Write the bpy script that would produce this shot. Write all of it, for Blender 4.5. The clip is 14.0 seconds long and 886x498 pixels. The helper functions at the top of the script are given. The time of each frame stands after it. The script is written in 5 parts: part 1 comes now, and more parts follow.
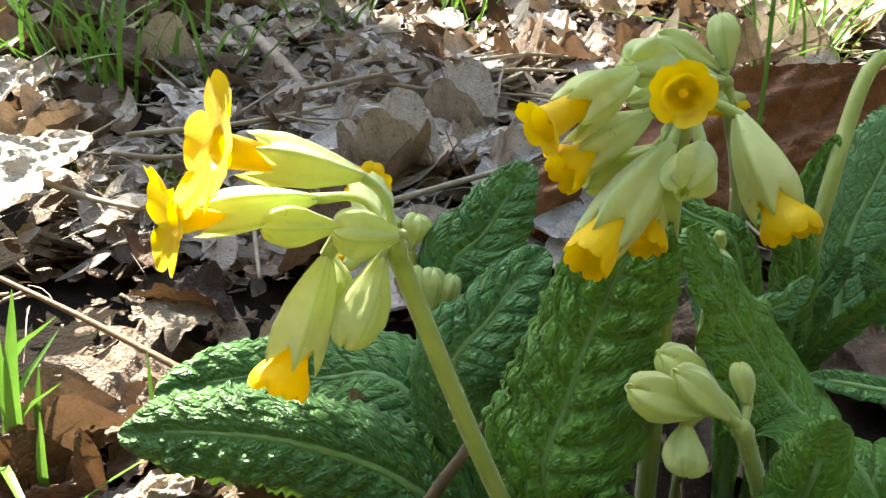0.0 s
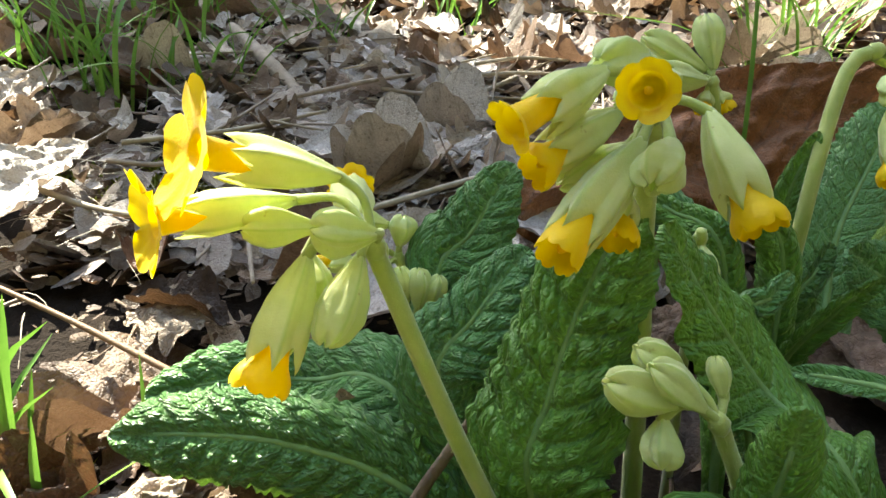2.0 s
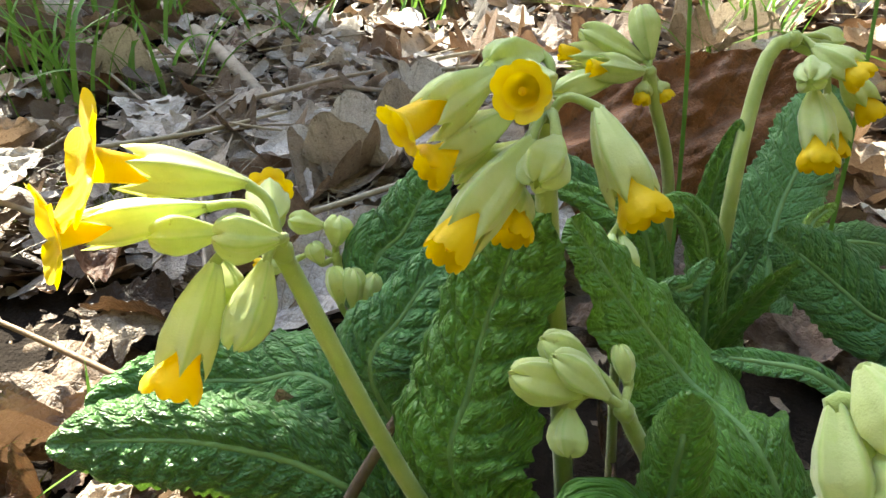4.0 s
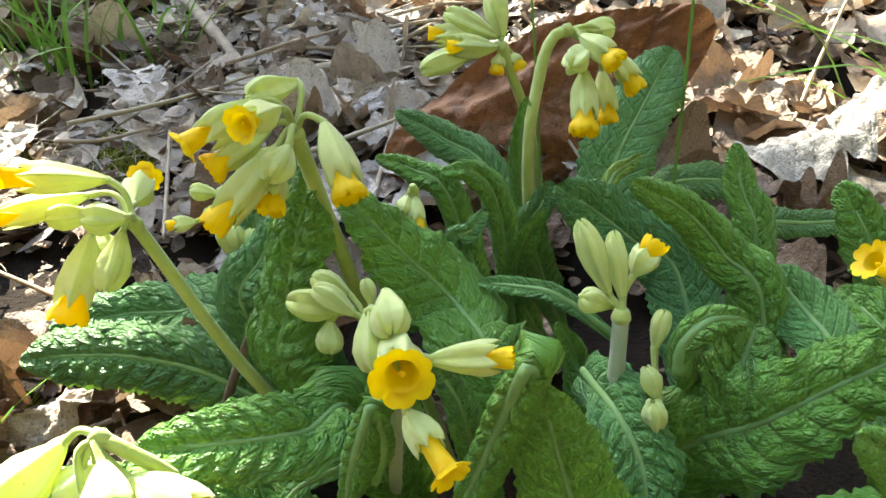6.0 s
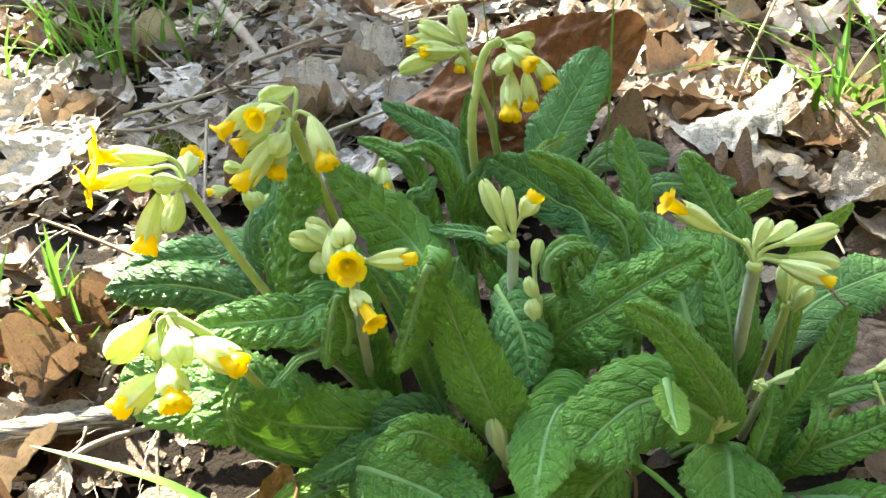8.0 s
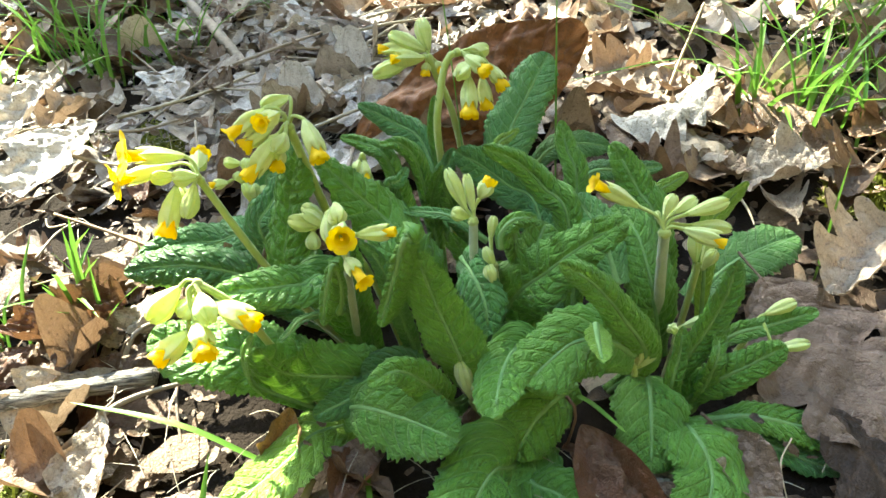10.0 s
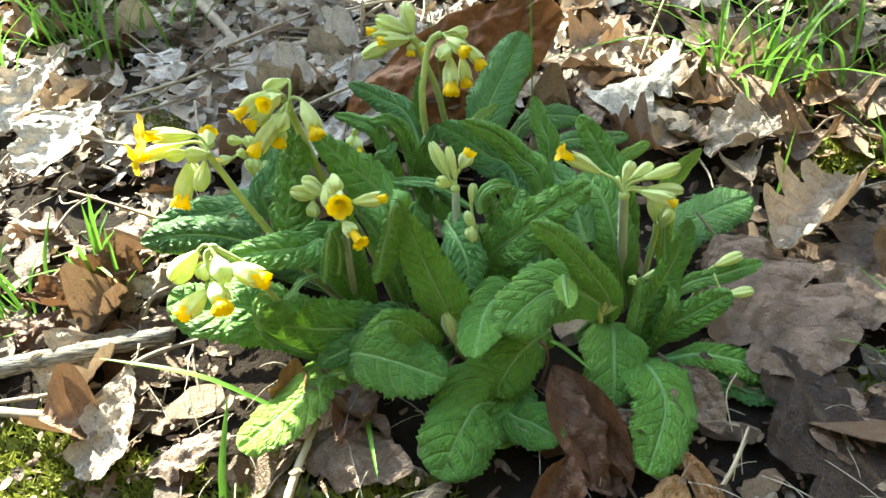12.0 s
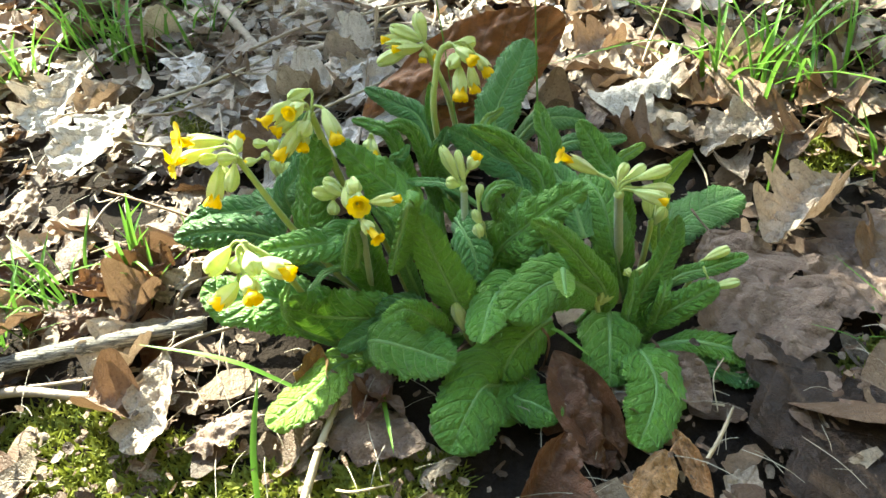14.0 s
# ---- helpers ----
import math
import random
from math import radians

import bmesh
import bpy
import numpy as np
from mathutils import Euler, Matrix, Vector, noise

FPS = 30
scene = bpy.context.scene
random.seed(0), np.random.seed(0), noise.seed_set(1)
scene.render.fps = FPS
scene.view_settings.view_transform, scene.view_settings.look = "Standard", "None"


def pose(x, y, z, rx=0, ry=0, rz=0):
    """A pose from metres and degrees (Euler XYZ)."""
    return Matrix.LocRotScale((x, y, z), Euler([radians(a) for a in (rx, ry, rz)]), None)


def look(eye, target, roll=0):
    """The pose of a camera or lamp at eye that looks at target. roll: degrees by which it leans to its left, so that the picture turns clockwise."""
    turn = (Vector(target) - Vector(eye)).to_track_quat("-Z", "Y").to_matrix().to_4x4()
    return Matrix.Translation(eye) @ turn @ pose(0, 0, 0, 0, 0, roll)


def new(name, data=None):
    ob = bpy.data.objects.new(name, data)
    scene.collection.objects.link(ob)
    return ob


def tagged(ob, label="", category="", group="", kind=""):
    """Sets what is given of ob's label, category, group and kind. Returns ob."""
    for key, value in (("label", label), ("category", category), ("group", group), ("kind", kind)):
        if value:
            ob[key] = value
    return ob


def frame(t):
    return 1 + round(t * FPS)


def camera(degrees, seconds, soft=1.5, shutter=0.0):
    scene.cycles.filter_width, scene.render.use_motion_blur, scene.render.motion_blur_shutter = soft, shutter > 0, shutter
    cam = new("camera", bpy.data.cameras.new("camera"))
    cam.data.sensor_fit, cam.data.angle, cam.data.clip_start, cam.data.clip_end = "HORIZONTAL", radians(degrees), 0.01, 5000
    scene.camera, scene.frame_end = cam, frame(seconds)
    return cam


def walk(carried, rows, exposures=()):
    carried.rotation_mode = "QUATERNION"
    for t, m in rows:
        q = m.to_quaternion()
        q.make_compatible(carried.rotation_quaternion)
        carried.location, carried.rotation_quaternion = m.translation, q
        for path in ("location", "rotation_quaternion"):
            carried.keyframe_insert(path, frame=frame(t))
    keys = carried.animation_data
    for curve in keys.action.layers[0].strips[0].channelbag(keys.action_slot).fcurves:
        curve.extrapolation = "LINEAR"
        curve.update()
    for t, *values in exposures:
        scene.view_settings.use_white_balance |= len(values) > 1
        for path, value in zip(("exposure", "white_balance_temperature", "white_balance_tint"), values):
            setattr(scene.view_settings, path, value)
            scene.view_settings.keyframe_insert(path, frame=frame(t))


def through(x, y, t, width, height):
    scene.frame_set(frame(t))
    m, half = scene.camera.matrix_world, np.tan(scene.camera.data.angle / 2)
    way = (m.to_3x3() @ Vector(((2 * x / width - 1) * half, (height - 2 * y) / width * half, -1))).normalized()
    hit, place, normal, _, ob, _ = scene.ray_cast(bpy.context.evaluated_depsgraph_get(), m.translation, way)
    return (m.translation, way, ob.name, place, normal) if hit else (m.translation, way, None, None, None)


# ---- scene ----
cam = camera(63.7, 14.0)
PATH = [
    (0, (0.046, 0.044, 0.172), (0.068, 1.761, -0.852), 2.1),
    (0.5, (0.046, 0.044, 0.172), (0.061, 1.769, -0.839), 2.1),
    (1, (0.046, 0.044, 0.172), (0.056, 1.768, -0.841), 1.8),
    (1.5, (0.046, 0.044, 0.172), (0.05, 1.77, -0.838), 1.2),
    (2, (0.05, 0.042, 0.172), (0.066, 1.767, -0.84), 1.3),
    (2.2, (0.05, 0.042, 0.172), (0.081, 1.768, -0.839), 2.0),
    (4.5, (0.073, 0.038, 0.177), (0.117, 1.752, -0.854), -0.8),
    (5, (0.085, 0.028, 0.183), (0.096, 1.743, -0.846), -0.9),
    (5.5, (0.102, 0.014, 0.195), (0.081, 1.697, -0.886), -2.4),
    (6, (0.124, -0.005, 0.209), (0.048, 1.603, -0.978), -4.9),
    (6.5, (0.13, -0.027, 0.216), (0.011, 1.565, -0.989), -5.6),
    (7, (0.143, -0.046, 0.226), (-0.004, 1.552, -0.968), -6.5),
    (7.5, (0.148, -0.061, 0.239), (-0.002, 1.541, -0.949), -7.3),
    (8, (0.156, -0.078, 0.247), (-0.013, 1.498, -0.972), -7.5),
    (8.5, (0.155, -0.088, 0.255), (0.034, 1.468, -0.995), -7.2),
    (8.7, (0.153, -0.096, 0.26), (0.029, 1.458, -0.993), -6.9),
    (10.8, (0.162, -0.139, 0.282), (0.09, 1.426, -0.961), -7.4),
    (11, (0.161, -0.143, 0.284), (0.08, 1.414, -0.969), -7.3),
    (11.5, (0.162, -0.15, 0.29), (0.11, 1.393, -0.982), -6.8),
    (12, (0.163, -0.16, 0.298), (0.09, 1.352, -1.009), -8.1),
    (12.5, (0.164, -0.166, 0.305), (0.084, 1.324, -1.027), -8.9),
    (13, (0.165, -0.174, 0.311), (0.08, 1.31, -1.028), -8.9),
    (13.5, (0.166, -0.18, 0.318), (0.064, 1.315, -1.008), -9.1),
    (14, (0.166, -0.183, 0.319), (0.055, 1.318, -0.998), -9.2),
]
walk(cam, [(t, look(eye, target, roll)) for t, eye, target, roll in PATH], [(0.0, 2.56, 7200, 2), (2.0, 2.56, 7200, 2), (4.5, 2.80, 7200, 1), (6.5, 3.06, 7150, 0), (8.5, 3.30, 7150, -3), (11.0, 3.15, 7000, -7), (14.0, 3.05, 7000, -7)])

# ---- daylight ----
SUN_SIDE = Vector((-0.56, 0.83, 0.0)).normalized()
SUN_HEIGHT = radians(38)
sky_world = bpy.data.worlds.new("spring_sky")
scene.world = sky_world
sky_world.use_nodes = True
sky = sky_world.node_tree.nodes.new("ShaderNodeTexSky")
sky.sky_type = "NISHITA"
sky.sun_disc = False
sky.sun_elevation = SUN_HEIGHT
sky.sun_rotation = math.atan2(SUN_SIDE.x, SUN_SIDE.y)
backdrop = sky_world.node_tree.nodes["Background"]
backdrop.inputs["Strength"].default_value = 0.15
sky_world.node_tree.links.new(sky.outputs[0], backdrop.inputs["Color"])
sun = new("sun", bpy.data.lights.new("sun", "SUN"))
sun.data.energy, sun.data.angle, sun.data.color = 5.0, radians(0.53), (1.0, 0.95, 0.88)
sun.matrix_world = look(SUN_SIDE * 5 + Vector((0, 0, 5 * math.tan(SUN_HEIGHT))), (0, 0, 0))


# ---- node helpers ----
def tree(name):
    m = bpy.data.materials.new(name)
    m.use_nodes = True
    m.node_tree.nodes.clear()
    return m, m.node_tree


def node(nt, kind, props=None, **links):
    """A node; links by socket name (underscores for spaces), each a value or an output socket."""
    n = nt.nodes.new("ShaderNode" + kind)
    for k, v in (props or {}).items():
        setattr(n, k, v)
    for k, v in links.items():
        socket = n.inputs[int(k[1:])] if k[0] == "i" and k[1:].isdigit() else n.inputs[k.replace("_", " ")]
        if isinstance(v, bpy.types.NodeSocket):
            nt.links.new(v, socket)
        elif isinstance(v, tuple) and len(v) == 3 and socket.type == "RGBA":
            socket.default_value = (*v, 1)
        else:
            socket.default_value = v
    return n


def mixed(nt, fac, a, b):
    n = node(nt, "Mix", {"data_type": "RGBA"}, i0=fac, i6=a, i7=b)
    return n.outputs[2]


def maths(nt, op, a, b=0.0, clamp=False):
    return node(nt, "Math", {"operation": op, "use_clamp": clamp}, i0=a, i1=b).outputs[0]


def span(nt, value, a, b, c=0.0, d=1.0):
    return node(nt, "MapRange", None, i0=value, i1=a, i2=b, i3=c, i4=d).outputs[0]


def grain(nt, scale, detail=4.0, where=None, rough=0.6):
    if where is None:
        where = node(nt, "TexCoord").outputs["Object"]
    return node(nt, "TexNoise", None, Vector=where, Scale=scale, Detail=detail, Roughness=rough).outputs[0]


def finish(nt, colour, rough, bump=None, depth=0.001, strength=0.5, through=0.0, through_colour=None, gloss=0.5, sheen=0.0):
    p = node(nt, "BsdfPrincipled", None, Base_Color=colour, Roughness=rough, Specular_IOR_Level=gloss, Sheen_Weight=sheen)
    p.inputs["Sheen Roughness"].default_value = 0.5
    if bump is not None:
        b = node(nt, "Bump", None, Height=bump, Distance=depth, Strength=strength)
        nt.links.new(b.outputs[0], p.inputs["Normal"])
    last = p.outputs[0]
    if through > 0:
        tr = node(nt, "BsdfTranslucent", None, Color=through_colour if through_colour is not None else colour)
        last = node(nt, "MixShader", None, i0=through, i1=p.outputs[0], i2=tr.outputs[0]).outputs[0]
    node(nt, "OutputMaterial", None, Surface=last)


def attr(nt, name):
    return node(nt, "Attribute", {"attribute_name": name}).outputs["Fac"]


# ---- materials ----
def leaf_green(name, dark, light, vein):
    m, nt = tree(name)
    cell, rib, fine = attr(nt, "cell"), attr(nt, "rib"), attr(nt, "fine")
    rnd = node(nt, "ObjectInfo").outputs["Random"]
    broad = span(nt, grain(nt, 55, 3), 0.3, 0.7)
    c = mixed(nt, broad, dark, light)
    c = mixed(nt, span(nt, rnd, 0, 1, 0.0, 0.45), c, (light[0] * 1.3, light[1] * 1.15, light[2] * 0.8))
    net = node(nt, "TexVoronoi", {"feature": "DISTANCE_TO_EDGE"}, Vector=node(nt, "UVMap", {"uv_map": "size"}).outputs[0], Scale=700.0).outputs[0]
    c = mixed(nt, span(nt, net, 0.0, 0.10, 0.10, 0.0), c, vein)
    c = mixed(nt, span(nt, fine, 0.0, 0.25, 0.10, 0.0), c, vein)
    c = mixed(nt, span(nt, attr(nt, "net"), 0.0, 0.16, 0.16, 0.0), c, vein)
    c = mixed(nt, span(nt, cell, 0.02, 0.13, 0.55, 0.0), c, vein)
    c = mixed(nt, maths(nt, "MULTIPLY", rib, 0.8), c, vein)
    spots = span(nt, grain(nt, 380, 2), 0.68, 0.78, 0.0, 0.22)
    c = mixed(nt, spots, c, (0.2, 0.26, 0.06))
    h = maths(nt, "ADD", span(nt, net, 0.0, 0.35, 0.0, 0.35), maths(nt, "MULTIPLY", grain(nt, 2600, 2), 0.15))
    h = maths(nt, "ADD", h, span(nt, cell, 0.0, 0.25, 0.0, 0.55))
    h = maths(nt, "ADD", h, span(nt, attr(nt, "net"), 0.0, 0.25, 0.0, 0.35))
    h = maths(nt, "ADD", h, span(nt, fine, 0.0, 0.40, 0.0, 0.25))
    rough = span(nt, grain(nt, 160, 3), 0.3, 0.7, 0.34, 0.50)
    finish(nt, c, rough, h, 0.0014, 1.0, 0.12, mixed(nt, 0.5, c, (0.20, 0.36, 0.02)), 0.6, 0.03)
    return m


def calyx_skin():
    m, nt = tree("calyx_skin")
    c = mixed(nt, span(nt, grain(nt, 240, 4), 0.3, 0.7), (0.58, 0.68, 0.27), (0.71, 0.77, 0.41))
    c = mixed(nt, maths(nt, "MULTIPLY", attr(nt, "rib"), 0.55), c, (0.38, 0.57, 0.15))
    rnd = node(nt, "ObjectInfo").outputs["Random"]
    c = mixed(nt, span(nt, rnd, 0, 1, 0, 0.35), c, (0.66, 0.68, 0.24))
    c = mixed(nt, span(nt, grain(nt, 420, 3), 0.70, 0.76, 0, 0.6), c, (0.30, 0.20, 0.08))
    finish(nt, c, 0.6, grain(nt, 3200, 2), 0.0003, 0.4, 0.34, mixed(nt, 0.5, c, (0.78, 0.86, 0.16)), 0.3, 0.5)
    return m


def petal_skin():
    m, nt = tree("petal_skin")
    c = mixed(nt, span(nt, grain(nt, 300, 3), 0.3, 0.7), (0.84, 0.54, 0.005), (0.90, 0.63, 0.010))
    c = mixed(nt, attr(nt, "throat"), c, (0.68, 0.27, 0.004))
    finish(nt, c, 0.5, grain(nt, 1600, 2), 0.0003, 0.4, 0.32, (0.98, 0.74, 0.006), 0.3, 0.1)
    return m


def stem_skin(name, a, b):
    m, nt = tree(name)
    c = mixed(nt, span(nt, grain(nt, 140, 3), 0.3, 0.7), a, b)
    c = mixed(nt, span(nt, attr(nt, "low"), 0.2, 1.0, 0.0, 0.6), c, (0.24, 0.17, 0.06))
    finish(nt, c, 0.5, grain(nt, 2800, 2), 0.0003, 0.6, 0.15, (0.4, 0.5, 0.12), 0.4, 0.5)
    return m


def dry_skin(name, tones, gloss=0.35, faded=0.4, dull=(0.36, 0.62)):
    m, nt = tree(name)
    rnd = node(nt, "ObjectInfo").outputs["Random"]
    isl = node(nt, "NewGeometry").outputs["Random Per Island"]
    pick = maths(nt, "FRACT", maths(nt, "ADD", rnd, isl))
    ramp = node(nt, "ValToRGB", None, i0=pick)
    els = ramp.color_ramp.elements
    while len(els) < len(tones):
        els.new(0.5)
    for k, tone in enumerate(tones):
        els[k].position, els[k].color = k / max(1, len(tones) - 1), (*tone, 1)
    c = ramp.outputs[0]
    blot = span(nt, grain(nt, 75, 8, rough=0.7), 0.40, 0.64)
    c = mixed(nt, maths(nt, "MULTIPLY", blot, 0.6), c, mixed(nt, 0.65, c, (0.06, 0.032, 0.018)))
    pale = span(nt, grain(nt, 95, 5, rough=0.7), 0.52, 0.72, 0, faded)
    c = mixed(nt, pale, c, mixed(nt, 0.5, c, (0.48, 0.38, 0.28)))
    fleck = span(nt, grain(nt, 420, 3), 0.60, 0.70, 0, 0.6)
    c = mixed(nt, fleck, c, (0.06, 0.035, 0.02))
    c = mixed(nt, maths(nt, "MULTIPLY", attr(nt, "rib"), 0.4), c, (0.16, 0.10, 0.06))
    c = mixed(nt, maths(nt, "MULTIPLY", attr(nt, "vein"), 0.75), c, mixed(nt, 0.7, c, (0.07, 0.04, 0.025)))
    where = node(nt, "TexCoord").outputs["Object"]
    net = node(nt, "TexVoronoi", {"feature": "DISTANCE_TO_EDGE"}, Vector=where, Scale=420.0).outputs[0]
    c = mixed(nt, span(nt, net, 0.0, 0.09, 0.30, 0.0), c, mixed(nt, 0.8, c, (0.07, 0.04, 0.025)))
    small = node(nt, "TexVoronoi", {"feature": "DISTANCE_TO_EDGE"}, Vector=where, Scale=1250.0).outputs[0]
    c = mixed(nt, span(nt, small, 0.0, 0.12, 0.22, 0.0), c, mixed(nt, 0.8, c, (0.07, 0.04, 0.025)))
    spots = span(nt, node(nt, "TexVoronoi", None, Vector=where, Scale=200.0).outputs["Distance"], 0.08, 0.2, 0.5, 0.0)
    c = mixed(nt, spots, c, (0.04, 0.025, 0.016))
    h = maths(nt, "ADD", grain(nt, 220, 6), maths(nt, "MULTIPLY", grain(nt, 1300, 2), 0.35))
    h = maths(nt, "ADD", h, maths(nt, "MULTIPLY", attr(nt, "vein"), 0.35))
    h = maths(nt, "ADD", h, span(nt, net, 0.0, 0.2, 0.0, 0.16))
    finish(nt, c, span(nt, grain(nt, 90, 2), 0.3, 0.7, *dull), h, 0.0018, 0.9, 0.12, mixed(nt, 0.3, c, (0.5, 0.25, 0.10)), gloss)
    return m


def plain_skin(name, a, b, scale, rough=0.8, fine=900, depth=0.001, through=0.0, gloss=0.3):
    m, nt = tree(name)
    c = mixed(nt, span(nt, grain(nt, scale, 5), 0.32, 0.68), a, b)
    isl = node(nt, "NewGeometry").outputs["Random Per Island"]
    c = mixed(nt, span(nt, isl, 0, 1, 0.0, 0.45), c, (b[0] * 1.2, b[1] * 1.15, b[2] * 1.1))
    finish(nt, c, rough, grain(nt, fine, 4), depth, 0.7, through, None, gloss)
    return m


LEAF = leaf_green("cowslip_leaf", (0.055, 0.166, 0.017), (0.112, 0.285, 0.035), (0.29, 0.47, 0.14))
LEAF_BLUE = leaf_green("cowslip_leaf_bluish", (0.047, 0.160, 0.036), (0.090, 0.255, 0.066), (0.26, 0.43, 0.19))
# Lighter green for young leaves, and a lit copy for the sunny front leaf.
LEAF_FRESH_LIT = leaf_green("cowslip_leaf_fresh_lit", (0.125, 0.270, 0.020), (0.200, 0.370, 0.045), (0.38, 0.54, 0.16))
LEAF_DEEP = leaf_green("cowslip_leaf_deep", (0.038, 0.125, 0.024), (0.073, 0.202, 0.040), (0.22, 0.38, 0.15))
RIB = plain_skin("pale_midrib", (0.11, 0.22, 0.07), (0.19, 0.32, 0.12), 200, 0.5, 2000, 0.0002, 0.04)
CALYX, PETAL = calyx_skin(), petal_skin()
STEM = stem_skin("stem_skin", (0.36, 0.46, 0.09), (0.48, 0.55, 0.17))
STEM_GREY = stem_skin("grey_stem_skin", (0.34, 0.39, 0.24), (0.45, 0.49, 0.34))
DRY = dry_skin("dry_leaf", [(0.16, 0.098, 0.064), (0.36, 0.270, 0.190), (0.22, 0.130, 0.080), (0.46, 0.375, 0.285), (0.10, 0.060, 0.040), (0.30, 0.210, 0.145), (0.19, 0.105, 0.062)])
DRY_PALE = dry_skin("dry_leaf_pale", [(0.46, 0.375, 0.295), (0.41, 0.325, 0.250), (0.52, 0.430, 0.345)])
DRY_PINK = dry_skin("dry_leaf_pinkish", [(0.185, 0.122, 0.092), (0.235, 0.162, 0.124), (0.145, 0.092, 0.068)], 0.4)
# Near-white base colour holds the blown-out sun glare on dry leaves.
DRY_GLARE = dry_skin("dry_leaf_glare_white", [(0.64, 0.59, 0.52), (0.60, 0.54, 0.47), (0.68, 0.62, 0.54)], 0.5)
CRUMB_PALE = dry_skin("pale_litter_crumbs", [(0.40, 0.35, 0.29), (0.24, 0.18, 0.13), (0.46, 0.41, 0.35), (0.10, 0.065, 0.045), (0.33, 0.27, 0.21)])
CRUMB_GREY = dry_skin("grey_litter_crumbs", [(0.40, 0.345, 0.30), (0.28, 0.235, 0.20), (0.50, 0.45, 0.41), (0.13, 0.10, 0.085), (0.34, 0.29, 0.255)])
DRY_GREY = dry_skin("dry_leaf_greyish", [(0.55, 0.49, 0.455), (0.62, 0.57, 0.535), (0.46, 0.395, 0.36)], 0.5)
DRY_TAN = dry_skin("dry_leaf_tan", [(0.42, 0.22, 0.08), (0.36, 0.17, 0.06)], 0.5)
DRY_RED = dry_skin("dry_leaf_russet", [(0.111, 0.043, 0.021), (0.160, 0.064, 0.030), (0.090, 0.041, 0.023)], 0.5, 0.15)
DRY_RUST = dry_skin("dry_leaf_rust", [(0.297, 0.116, 0.044), (0.341, 0.149, 0.061)], 0.45, 0.2)
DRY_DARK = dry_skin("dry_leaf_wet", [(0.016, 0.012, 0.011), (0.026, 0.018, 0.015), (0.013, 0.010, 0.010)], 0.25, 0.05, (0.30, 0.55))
CRUMB = dry_skin("litter_crumbs", [(0.040, 0.023, 0.016), (0.248, 0.169, 0.107), (0.090, 0.050, 0.031), (0.405, 0.320, 0.230), (0.024, 0.016, 0.012), (0.158, 0.095, 0.059), (0.062, 0.033, 0.020)])
SOIL = plain_skin("dark_soil", (0.006, 0.005, 0.0045), (0.022, 0.016, 0.012), 40, 0.95, 500, 0.004, 0.0, 0.08)
WOOD = plain_skin("weathered_twig", (0.16, 0.12, 0.09), (0.32, 0.27, 0.22), 130, 0.75, 700, 0.0008)


def split_wood():
    m, nt = tree("grey_split_wood")
    fibre = node(nt, "Mapping", None, Vector=node(nt, "TexCoord").outputs["Object"], Scale=(0.05, 1.0, 1.0)).outputs[0]
    lines = grain(nt, 900, 4, fibre, 0.7)
    c = mixed(nt, span(nt, lines, 0.40, 0.60), (0.035, 0.028, 0.022), (0.34, 0.31, 0.27))
    c = mixed(nt, span(nt, grain(nt, 70, 4), 0.5, 0.7, 0, 0.6), c, (0.10, 0.075, 0.055))
    finish(nt, c, 0.75, lines, 0.004, 0.9)
    return m


WOOD_GREY = split_wood()
WOOD_DARK = plain_skin("dark_twig", (0.06, 0.042, 0.030), (0.17, 0.13, 0.10), 110, 0.7, 700, 0.001)
BLEACHED = plain_skin("bleached_straw", (0.20, 0.17, 0.12), (0.40, 0.35, 0.27), 160, 0.55, 900, 0.0004, 0.1)
STALK = plain_skin("brown_stalk", (0.13, 0.075, 0.04), (0.25, 0.16, 0.09), 150, 0.6, 900, 0.0004)
STRAW = plain_skin("dry_straw", (0.36, 0.28, 0.18), (0.52, 0.43, 0.30), 160, 0.6, 900, 0.0004, 0.1)
GRASS = plain_skin("grass_green", (0.060, 0.170, 0.022), (0.15, 0.300, 0.045), 60, 0.45, 1500, 0.0002, 0.3, 0.4)
MOSS = plain_skin("moss_green", (0.045, 0.070, 0.010), (0.25, 0.27, 0.045), 80, 0.7, 2000, 0.0002, 0.25)
BLOCK_WOODS = plain_skin("sky_block_woods", (0.025, 0.03, 0.015), (0.07, 0.065, 0.035), 3, 0.9, 8, 0.05)
BARK = plain_skin("tree_bark", (0.07, 0.055, 0.045), (0.17, 0.14, 0.11), 12, 0.9, 60, 0.02)


# ---- mesh helpers ----
def mesh_of(name, verts, faces, material, attrs=None, uv=None, smooth=True):
    me = bpy.data.meshes.new(name)
    me.from_pydata([tuple(v) for v in verts], [], [tuple(f) for f in faces])
    for key, values in (attrs or {}).items():
        a = me.attributes.new(key, "FLOAT", "POINT")
        a.data.foreach_set("value", np.asarray(values, dtype=np.float32).ravel())
    if uv is not None:
        layer = me.uv_layers.new(name="size")
        idx = np.empty(len(me.loops), dtype=np.int32)
        me.loops.foreach_get("vertex_index", idx)
        layer.data.foreach_set("uv", np.asarray(uv, dtype=np.float32)[idx].ravel())
    if smooth:
        me.polygons.foreach_set("use_smooth", [True] * len(me.polygons))
    me.materials.append(material)
    me.update()
    return me


def grid_faces(nu, nv, wrap=False, start=0):
    out = []
    for i in range(nu - 1):
        for j in range(nv if wrap else nv - 1):
            k = (j + 1) % nv
            out.append((start + i * nv + j, start + i * nv + k, start + (i + 1) * nv + k, start + (i + 1) * nv + j))
    return out


